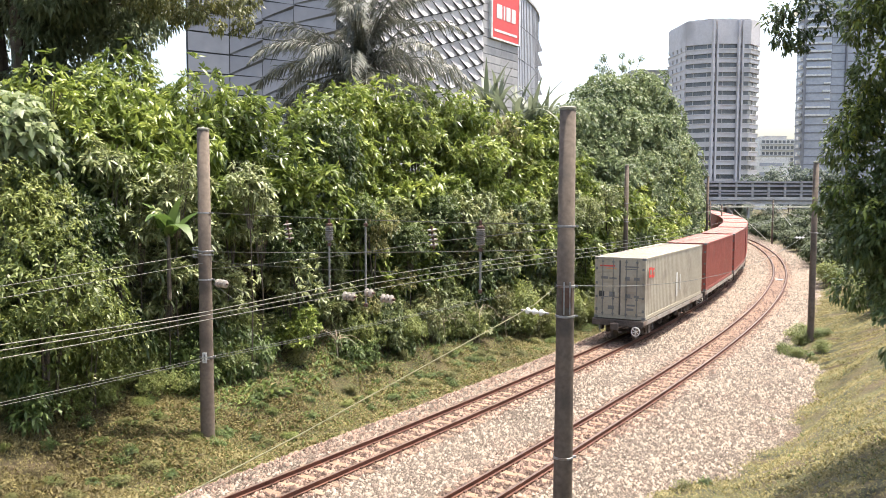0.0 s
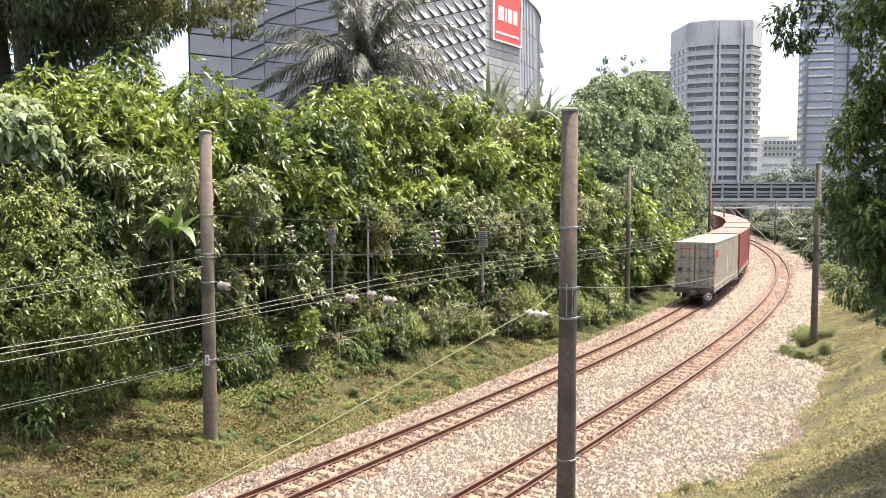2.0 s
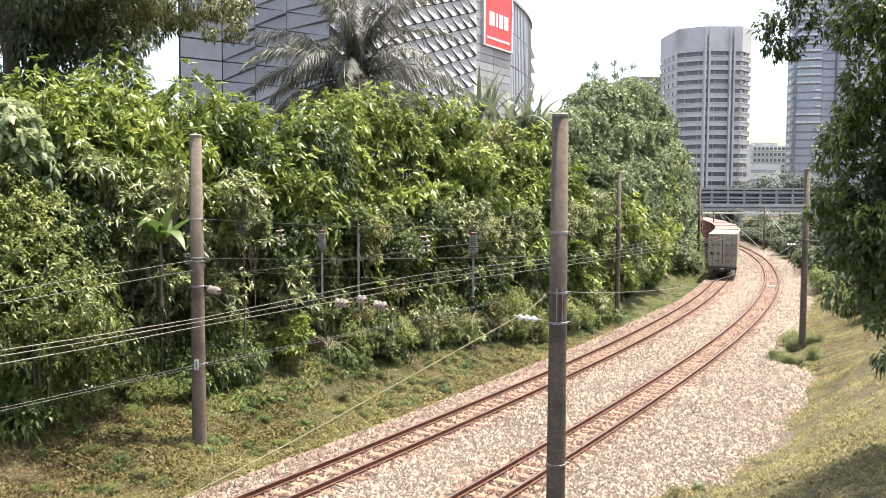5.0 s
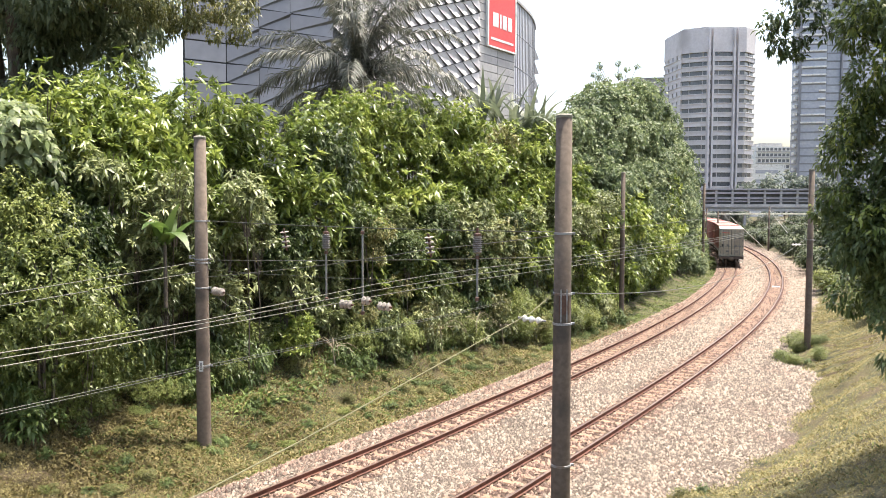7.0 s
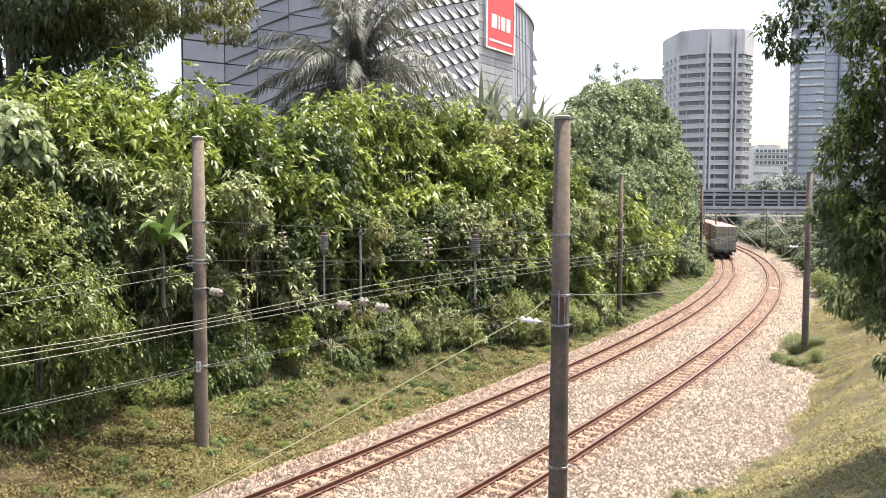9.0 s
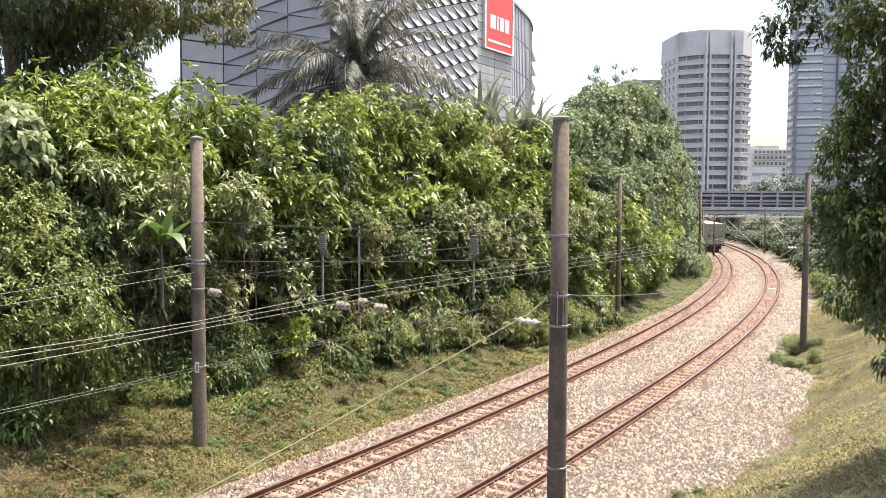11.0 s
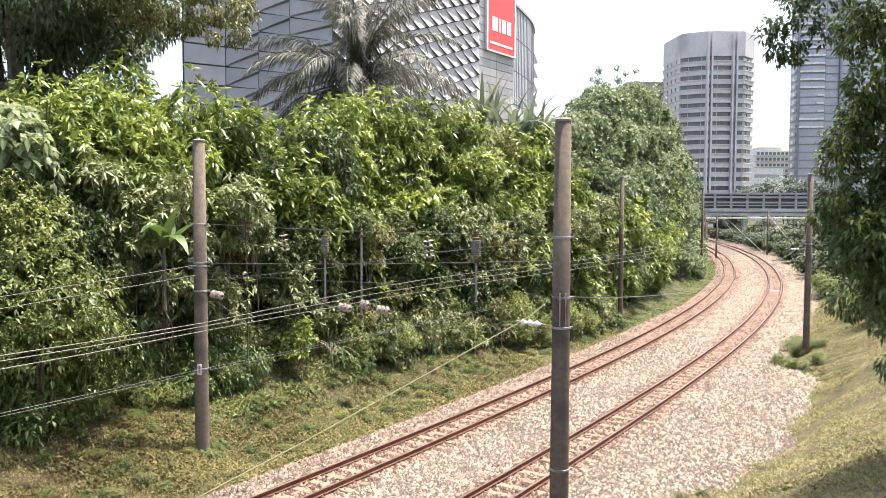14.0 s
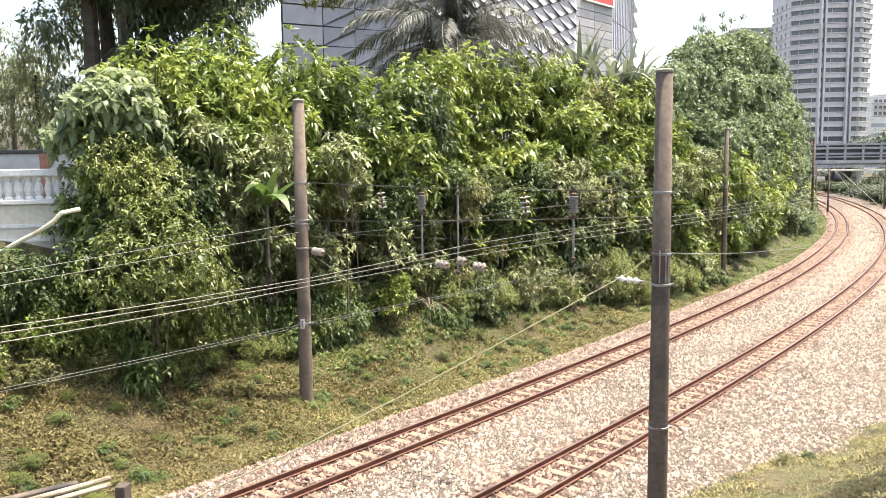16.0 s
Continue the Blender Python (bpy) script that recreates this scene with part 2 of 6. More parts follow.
M = {
    "soil": mat("soil", (0.016, 0.018, 0.007), (0.105, 0.098, 0.04), 1.2, 0.95, bump=1.0, fine=14, tight=0.09, stain=(0.085, 0.062, 0.036), stain_at=0.56),
    "ballast": stone_mat("ballast", (0.05, 0.04, 0.033), (0.3, 0.243, 0.19), 13, (0.23, 0.155, 0.118)),
    "stone": mat("stone", (0.1, 0.081, 0.064), (0.3, 0.245, 0.195), 0.6, 0.9, bump=0.0, fine=9, per="island", spread=0.6, stain=(0.25, 0.175, 0.14), stain_at=0.68),
    "ballast_rust": stone_mat("ballast_rust", (0.045, 0.029, 0.022), (0.205, 0.138, 0.105), 13, (0.13, 0.08, 0.06)),
    "stone_rust": mat("stone_rust", (0.08, 0.05, 0.038), (0.255, 0.176, 0.135), 0.6, 0.9, bump=0.0, fine=9, per="island", spread=0.6),
    "rail": mat("rail", (0.075, 0.032, 0.022), (0.17, 0.075, 0.05), 2.0, 0.6, 0.35, 0.15),
    "railhead": mat("railhead", (0.2, 0.13, 0.1), (0.32, 0.23, 0.19), 3.0, 0.35, 0.9, 0.05),
    "sleeper": mat("sleeper", (0.135, 0.094, 0.064), (0.25, 0.182, 0.128), 3.0, 0.9, bump=0.4, per="object", stain=(0.3, 0.16, 0.1)),
    "clip": mat("clip", (0.07, 0.04, 0.03), (0.14, 0.08, 0.06), 20, 0.6, 0.5, 0.0),
    "pole": mat("pole", (0.068, 0.05, 0.038), (0.15, 0.117, 0.088), 1.3, 0.9, bump=0.35, stain=(0.04, 0.035, 0.03), stain_at=0.6, per="object", spread=0.2, tight=0.22),
    "polecap": mat("polecap", (0.12, 0.12, 0.09), (0.25, 0.24, 0.19), 6, 0.9),
    "steel": mat("steel", (0.2, 0.2, 0.2), (0.36, 0.36, 0.35), 5, 0.5, 0.6, 0.1, stain=(0.16, 0.1, 0.07)),
    "wire": mat("wire", (0.09, 0.088, 0.07), (0.17, 0.165, 0.135), 2, 0.45, 0.3, 0.0),
    "wire_pale": mat("wire_pale", (0.26, 0.25, 0.225), (0.4, 0.39, 0.35), 2, 0.5, 0.2, 0.0),
    "wire_dark": mat("wire_dark", (0.06, 0.06, 0.05), (0.13, 0.13, 0.11), 2, 0.55, 0.3, 0.0),
    "wire_yellow": mat("wire_yellow", (0.12, 0.112, 0.055), (0.19, 0.18, 0.1), 2, 0.6, 0.0, 0.0),
    "porcelain": mat("porcelain", (0.19, 0.165, 0.14), (0.36, 0.325, 0.28), 8, 0.25, 0.0, 0.0),
    "porcelain_grey": mat("porcelain_grey", (0.13, 0.12, 0.11), (0.22, 0.2, 0.185), 8, 0.3, 0.0, 0.0),
    "tube_grey": mat("tube_grey", (0.15, 0.15, 0.135), (0.24, 0.235, 0.215), 5, 0.6, 0.2, 0.1),
    "grass_dry": leaf_mat("grass_dry", (0.085, 0.062, 0.022), (0.165, 0.137, 0.048), (0.31, 0.265, 0.11), 0.3, 0.7),
    "grass_lawn": leaf_mat("grass_lawn", (0.1, 0.085, 0.03), (0.18, 0.155, 0.055), (0.31, 0.27, 0.11), 0.3, 0.7),
    "grass_green": leaf_mat("grass_green", (0.035, 0.06, 0.012), (0.085, 0.125, 0.024), (0.21, 0.235, 0.06), 0.3, 0.7),
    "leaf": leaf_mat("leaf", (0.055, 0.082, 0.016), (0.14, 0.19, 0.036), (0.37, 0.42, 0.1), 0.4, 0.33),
    "leaf_sprig": leaf_mat("leaf_sprig", (0.07, 0.095, 0.03), (0.16, 0.19, 0.07), (0.36, 0.38, 0.17), 0.3, 0.36),
    "leaf_vine": leaf_mat("leaf_vine", (0.06, 0.085, 0.018), (0.15, 0.185, 0.042), (0.34, 0.37, 0.11)),
    # dark foliage, also used to put shade into the hedge hollows by colour
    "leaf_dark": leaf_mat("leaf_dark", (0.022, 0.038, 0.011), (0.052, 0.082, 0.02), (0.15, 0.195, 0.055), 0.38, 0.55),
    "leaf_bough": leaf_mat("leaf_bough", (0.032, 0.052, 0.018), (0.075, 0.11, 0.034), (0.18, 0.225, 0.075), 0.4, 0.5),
    "leaf_screen": leaf_mat("leaf_screen", (0.018, 0.03, 0.012), (0.042, 0.062, 0.024), (0.11, 0.14, 0.055), 0.25, 0.62),
    "leaf_low": leaf_mat("leaf_low", (0.035, 0.06, 0.015), (0.085, 0.13, 0.032), (0.22, 0.28, 0.08), 0.4, 0.5),
    # shaded foliage lightened in colour to imitate a veil of lens haze
    "leaf_veiled": leaf_mat("leaf_veiled", (0.075, 0.105, 0.06), (0.12, 0.155, 0.085), (0.2, 0.23, 0.125), 0.5, 0.5),
    # leaf colour made paler and bluer to carry the haze of distance
    "leaf_far_hazed": leaf_mat("leaf_far_hazed", (0.075, 0.105, 0.055), (0.145, 0.19, 0.088), (0.27, 0.31, 0.155), 0.4, 0.58),
    "leaf_pale": leaf_mat("leaf_pale", (0.12, 0.14, 0.06), (0.22, 0.24, 0.11), (0.36, 0.37, 0.2), 0.45, 0.5),
    # greyed leaf colour that paints haze onto the most distant trees
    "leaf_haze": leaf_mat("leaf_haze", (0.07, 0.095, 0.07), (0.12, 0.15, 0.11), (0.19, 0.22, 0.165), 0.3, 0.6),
    "leaf_broad": leaf_mat("leaf_broad", (0.11, 0.15, 0.065), (0.19, 0.24, 0.115), (0.3, 0.34, 0.18), 0.5, 0.42),
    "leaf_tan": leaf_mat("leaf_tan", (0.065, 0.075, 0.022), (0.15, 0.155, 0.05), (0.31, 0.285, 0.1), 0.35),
    "frond": leaf_mat("frond", (0.06, 0.066, 0.05), (0.11, 0.117, 0.09), (0.235, 0.23, 0.19), 0.3, 0.55),
    "blade": leaf_mat("blade", (0.065, 0.085, 0.055), (0.125, 0.15, 0.095), (0.23, 0.25, 0.17), 0.35, 0.5),
    "banana": leaf_mat("banana", (0.035, 0.07, 0.014), (0.065, 0.115, 0.024), (0.14, 0.2, 0.05), 0.35, 0.5),
    "dry_twig": mat("dry_twig", (0.2, 0.165, 0.11), (0.38, 0.32, 0.225), 6, 0.8, bump=0.1),
    "porcelain_white": mat("porcelain_white", (0.55, 0.54, 0.5), (0.72, 0.71, 0.67), 8, 0.25, 0.0, 0.0),
    "bark": mat("bark", (0.045, 0.037, 0.028), (0.13, 0.105, 0.08), 3, 0.95, bump=0.6),
    "cont_grey": mat("cont_grey", (0.3, 0.27, 0.205), (0.395, 0.358, 0.278), 0.8, 0.55, bump=0.08, stain=(0.2, 0.165, 0.13), stain_at=0.68),
    "cont_red": mat("cont_red", (0.21, 0.055, 0.042), (0.3, 0.09, 0.068), 0.7, 0.55, bump=0.08, stain=(0.22, 0.08, 0.06), stain_at=0.66),
    "roof_pale": mat("roof_pale", (0.21, 0.18, 0.14), (0.28, 0.245, 0.195), 0.8, 0.6, bump=0.1, stain=(0.27, 0.18, 0.13), stain_at=0.64),
    "roof_pink": mat("roof_pink", (0.27, 0.1, 0.08), (0.37, 0.165, 0.135), 0.8, 0.6, bump=0.1, stain=(0.3, 0.12, 0.09), stain_at=0.62),
    "seal": mat("seal", (0.05, 0.05, 0.05), (0.1, 0.1, 0.095), 6, 0.7),
    "mark_red": mat("mark_red", (0.55, 0.06, 0.05), (0.66, 0.09, 0.07), 4, 0.6, bump=0),
    "mark_orange": mat("mark_orange", (0.5, 0.22, 0.1), (0.62, 0.3, 0.14), 4, 0.6, bump=0),
    "mark_black": mat("mark_black", (0.03, 0.03, 0.03), (0.06, 0.06, 0.06), 4, 0.6, bump=0),
    "mark_white": mat("mark_white", (0.45, 0.45, 0.43), (0.55, 0.55, 0.52), 4, 0.6, bump=0),
    "mark_grey": mat("mark_grey", (0.12, 0.12, 0.115), (0.19, 0.19, 0.18), 4, 0.6, bump=0),
    "wagon": mat("wagon", (0.05, 0.042, 0.036), (0.12, 0.104, 0.09), 2, 0.75, 0.2, 0.2, stain=(0.14, 0.08, 0.055)),
    "sill": mat("sill", (0.22, 0.2, 0.17), (0.36, 0.33, 0.285), 1.5, 0.7, 0.0, 0.15, stain=(0.14, 0.09, 0.065), stain_at=0.58),
    "bogie": mat("bogie", (0.05, 0.042, 0.036), (0.12, 0.1, 0.085), 3, 0.8, 0.3, 0.2),
    "wheel": mat("wheel", (0.13, 0.1, 0.085), (0.36, 0.31, 0.28), 4, 0.45, 0.7, 0.1),
    "concrete": mat("concrete", (0.3, 0.3, 0.3), (0.46, 0.46, 0.455), 0.35, 0.9, bump=0.2, stain=(0.24, 0.235, 0.23)),
    "spandrel": mat("spandrel", (0.5, 0.48, 0.485), (0.63, 0.61, 0.615), 0.15, 0.85, bump=0.1, stain=(0.4, 0.38, 0.38)),
    "glass_dark": mat("glass_dark", (0.09, 0.095, 0.105), (0.17, 0.18, 0.19), 0.3, 0.15, 0.0, 0.0, spec=0.8),
    "glass_blue": mat("glass_blue", (0.3, 0.32, 0.36), (0.4, 0.42, 0.47), 0.12, 0.15, 0.0, 0.0, spec=0.8),
    "panel_grey": mat("panel_grey", (0.185, 0.19, 0.208), (0.24, 0.245, 0.265), 0.12, 0.45, 0.3, 0.02, per="object"),
    "panel_seam": mat("panel_seam", (0.03, 0.032, 0.035), (0.06, 0.062, 0.066), 1, 0.7),
    "scale": mat("scale", (0.38, 0.362, 0.35), (0.5, 0.478, 0.462), 0.3, 0.5, 0.0, 0.02, per="object"),
    # dark grey that also paints shade on the cladding's lips and scale undersides
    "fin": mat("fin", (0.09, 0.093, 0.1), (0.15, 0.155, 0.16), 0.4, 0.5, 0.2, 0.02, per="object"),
    "cladding": mat("cladding", (0.27, 0.265, 0.26), (0.36, 0.35, 0.34), 0.25, 0.6, 0.1, 0.05, per="object"),
    "drum_grey": mat("drum_grey", (0.27, 0.285, 0.315), (0.37, 0.385, 0.42), 0.25, 0.5, 0.2, 0.02, per="object"),
    "sign_red": mat("sign_red", (0.62, 0.05, 0.045), (0.7, 0.07, 0.06), 0.5, 0.45, bump=0),
    "white_paint": mat("white_paint", (0.55, 0.55, 0.52), (0.78, 0.78, 0.75), 1.5, 0.7, bump=0.1, stain=(0.4, 0.38, 0.33), stain_at=0.66),
    "cream": mat("cream", (0.5, 0.46, 0.38), (0.68, 0.64, 0.54), 1.0, 0.8, bump=0.1, stain=(0.36, 0.33, 0.28)),
    "deck": mat("deck", (0.22, 0.22, 0.235), (0.34, 0.34, 0.355), 0.2, 0.85, bump=0.1),
    "brick_red": mat("brick_red", (0.2, 0.1, 0.07), (0.32, 0.17, 0.12), 3, 0.9, bump=0.3),
    "pipe_old": mat("pipe_old", (0.2, 0.18, 0.12), (0.38, 0.35, 0.26), 3, 0.6, bump=0.1, stain=(0.16, 0.12, 0.08), stain_at=0.55),
    "pipe_cream": mat("pipe_cream", (0.5, 0.47, 0.35), (0.7, 0.67, 0.52), 2, 0.5, bump=0.05, stain=(0.3, 0.24, 0.16)),
}


# ---- mesh helpers ----
def mesh_of(name, verts, faces, mats, idx=None, smooth=False):
    me = bpy.data.meshes.new(name)
    me.from_pydata([tuple(map(float, v)) for v in verts], [], [tuple(map(int, q)) for q in faces])
    for m in (mats if isinstance(mats, (list, tuple)) else [mats]):
        me.materials.append(m)
    if idx is not None:
        me.polygons.foreach_set("material_index", np.asarray(idx, dtype=np.int32))
    if smooth:
        me.polygons.foreach_set("use_smooth", np.ones(len(me.polygons), dtype=bool))
    me.update()
    return me


def part(name, bm, material, parent=None, label=""):
    """Link a bmesh, or a finished mesh, as one object under a thing or a part."""
    if isinstance(bm, bmesh.types.BMesh):
        me = bpy.data.meshes.new(name)
        bm.to_mesh(me)
        bm.free()
    else:
        me = bm
    if material is not None and not me.materials:
        me.materials.append(material)
    ob = new(name, me)
    ob.parent = parent
    return tagged(ob, label)


def thing(name, label, category, group="", kind="", at=None):
    ob = tagged(new(name), label, category, group, kind)
    ob.empty_display_size = 0.2
    if at is not None:
        ob.matrix_basis = at
    return ob


def box(bm, x0, x1, y0, y1, z0, z1, bevel=0.0):
    g = bmesh.ops.create_cube(bm, size=1.0, matrix=Matrix.Translation(((x0 + x1) / 2, (y0 + y1) / 2, (z0 + z1) / 2)) @ Matrix.Diagonal((x1 - x0, y1 - y0, z1 - z0, 1)))
    if bevel:
        ed = list({e for v in g["verts"] for e in v.link_edges})
        bmesh.ops.bevel(bm, geom=ed, offset=bevel, segments=1, affect="EDGES")
    return bm


def boxes(*rows, bevel=0.0):
    bm = bmesh.new()
    for r in rows:
        box(bm, *r, bevel=bevel)
    return bm


def lathe(bm, profile, m=None, seg=16):
    """Turn (radius, height) pairs about the z axis."""
    rings = [[bm.verts.new((r * math.cos(2 * math.pi * k / seg), r * math.sin(2 * math.pi * k / seg), z)) for k in range(seg)] for r, z in profile]
    for a, b in zip(rings, rings[1:]):
        for k in range(seg):
            bm.faces.new((a[k], a[(k + 1) % seg], b[(k + 1) % seg], b[k]))
    bm.faces.new(rings[0][::-1])
    bm.faces.new(rings[-1])
    for v in (v for r in rings for v in r):
        if m is not None:
            v.co = m @ v.co
    return bm


def tube(bm, pts, r, seg=6, r1=None):
    """A round tube along points, tapering from r to r1."""
    pts = [Vector(p) for p in pts]
    rings = []
    for i, p in enumerate(pts):
        d = (pts[min(i + 1, len(pts) - 1)] - pts[max(i - 1, 0)]).normalized()
        u = d.cross(Vector((0, 0, 1)) if abs(d.z) < 0.9 else Vector((1, 0, 0))).normalized()
        v = d.cross(u)
        rr = r if r1 is None else r + (r1 - r) * i / (len(pts) - 1)
        rings.append([bm.verts.new(p + rr * (math.cos(2 * math.pi * k / seg) * u + math.sin(2 * math.pi * k / seg) * v)) for k in range(seg)])
    for a, b in zip(rings, rings[1:]):
        for k in range(seg):
            bm.faces.new((a[k], a[(k + 1) % seg], b[(k + 1) % seg], b[k]))
    bm.faces.new(rings[0][::-1])
    bm.faces.new(rings[-1])
    return bm


# ---- the line of the railway ----
KNOT_S = np.array([-60, 0, 38.6, 77.2, 125.5, 193, 289.5, 500])
KNOT_K = np.array([0, 0.0008, 0.003711, 0.003471, 0.002174, 0.001684, 0.001684, 0.001684])


def integrate(s):
    k, ds = np.interp(s, KNOT_S, KNOT_K), np.diff(s)
    th = 0.59478 - np.concatenate([[0], np.cumsum((k[1:] + k[:-1]) / 2 * ds)])
    mid = (th[1:] + th[:-1]) / 2
    return -9.2332 + np.concatenate([[0], np.cumsum(np.sin(mid) * ds)]), 11.58 + np.concatenate([[0], np.cumsum(np.cos(mid) * ds)]), th


_f, _b = np.arange(0, 460, 0.25), np.arange(0, -60, -0.25)
LS = np.concatenate([_b[:0:-1], _f])
LX, LY, LT = [np.concatenate([q[:0:-1], p]) for p, q in zip(integrate(_f), integrate(_b))]


def tr(s, off=0.0, z=0.0):
    """The place at s metres along the left track, off metres to its right."""
    t = np.interp(s, LS, LT)
    return Vector((float(np.interp(s, LS, LX) + off * np.cos(t)), float(np.interp(s, LS, LY) - off * np.sin(t)), z))


def turn(s):
    return -math.degrees(np.interp(s, LS, LT))


def along(xs, ys):
    """s and off of many places."""
    xs, ys = np.asarray(xs, float).ravel(), np.asarray(ys, float).ravel()
    s, o = np.zeros_like(xs), np.zeros_like(xs)
    for i in range(0, len(xs), 4000):
        x, y = xs[i:i + 4000, None], ys[i:i + 4000, None]
        j = np.argmin((LX[None, ::4] - x) ** 2 + (LY[None, ::4] - y) ** 2, axis=1) * 4
        s[i:i + 4000] = LS[j]
        o[i:i + 4000] = (x[:, 0] - LX[j]) * np.cos(LT[j]) - (y[:, 0] - LY[j]) * np.sin(LT[j])
    return s, o


TRACK2 = 4.185
PROF_O = np.array([-400, -60, -15, -11.5, -6.5, -4.4, -2.7, -2.0, 6.4, 7.4, 8.6, 10, 17.5, 22, 60, 400.0])
PROF_Z = np.array([5.6, 5.6, 5.5, 5.0, 0.85, -0.2, -0.47, -0.62, -0.62, -0.4, -0.05, 0.5, 4.4, 5.4, 5.6, 5.6])


def ground_z(xs, ys):
    s, o = along(xs, ys)
    xs, ys = np.asarray(xs, float).ravel(), np.asarray(ys, float).ravel()
    near = np.clip((s - 35) / 20, 0, 1)
    z = np.interp(np.where(o < -0.9, o - near, o), PROF_O, PROF_Z)
    z = z + 0.35 * np.clip(o - 5.4, 0, 1) * (np.clip((17 - s) / 6, 0, 1) + np.clip((s - 34) / 5, 0, 0.8))
    z = z - 0.4 * np.clip(o - 6.4, 0, 1) * np.clip((11 - o) / 1.5, 0, 1) * np.clip((s - 15) / 3, 0, 1) * np.clip((35 - s) / 4, 0, 1)
    # beyond the curve the cutting runs out level under the viaduct
    fade = np.clip((s - 120) / 40, 0, 1)
    z = z * (1 - fade) + np.minimum(z, -0.3 + np.clip(np.abs(o - 2) - 8, 0, 30) * 0.03) * fade
    w = 0.09 * np.sin(xs * 0.9 + 1.3 * np.sin(ys * 0.6)) + 0.07 * np.sin(ys * 1.3 + xs * 0.37) + 0.05 * np.sin(xs * 2.9 - ys * 2.1)
    return z + w * np.clip((np.abs(o - 2.1) - 4.6) / 2, 0, 1)


def gz(x, y):
    return float(ground_z([x], [y])[0])


def build_ground():
    gx = np.concatenate([[-3000, -1200, -500, -250, -140, -90], np.arange(-60, -22, 1.8), np.arange(-22, 32, 0.5), np.arange(32, 75, 1.5), np.arange(75, 140, 3.0), [170, 250, 500, 1200, 3000]])
    gy = np.concatenate([[-3000, -1000, -300, -100, -40, -20], np.arange(-10, 12, 1.8), np.arange(12, 60, 0.5), np.arange(60, 80, 1.2), np.arange(80, 200, 2.5), np.arange(200, 330, 10), [400, 700, 1500, 4000]])
    X, Y = np.meshgrid(gx, gy)
    Z = ground_z(X, Y)
    nx, ny = len(gx), len(gy)
    i = np.arange((ny - 1) * nx).reshape(ny - 1, nx)[:, :-1].ravel()
    me = mesh_of("ground", np.stack([X.ravel(), Y.ravel(), Z], 1), np.stack([i, i + 1, i + nx + 1, i + nx], 1), M["soil"], smooth=True)
    tagged(new("ground", me), "earth banks of a railway cutting under weeds", "ground", kind="structure")


build_ground()


# ---- the two tracks ----
def fast_mesh(name, verts, tris, material, smooth=False):
    """A triangle mesh from arrays."""
    me = bpy.data.meshes.new(name)
    v, f = np.asarray(verts, np.float32), np.asarray(tris, np.int32)
    me.vertices.add(len(v))
    me.vertices.foreach_set("co", v.ravel())
    me.loops.add(f.size)
    me.loops.foreach_set("vertex_index", f.ravel())
    me.polygons.add(len(f))
    me.polygons.foreach_set("loop_start", np.arange(0, f.size, 3, dtype=np.int32))
    if smooth:
        me.polygons.foreach_set("use_smooth", np.ones(len(f), dtype=bool))
    me.materials.append(material)
    me.update()
    me.validate()
    return me


def sweep(name, profile, offs, s_all, mats, idx):
    """A closed profile of (across, up) swept along the line at an offset."""
    n = len(profile)
    verts = [tr(s, offs + a, z) for s in s_all for a, z in profile]
    faces = [(i * n + k, i * n + (k + 1) % n, (i + 1) * n + (k + 1) % n, (i + 1) * n + k) for i in range(len(s_all) - 1) for k in range(n)]
    faces += [tuple(range(n - 1, -1, -1)), tuple((len(s_all) - 1) * n + k for k in range(n))]
    return mesh_of(name, verts, faces, mats, [idx[k] for _ in range(len(s_all) - 1) for k in range(n)] + [0, 0])


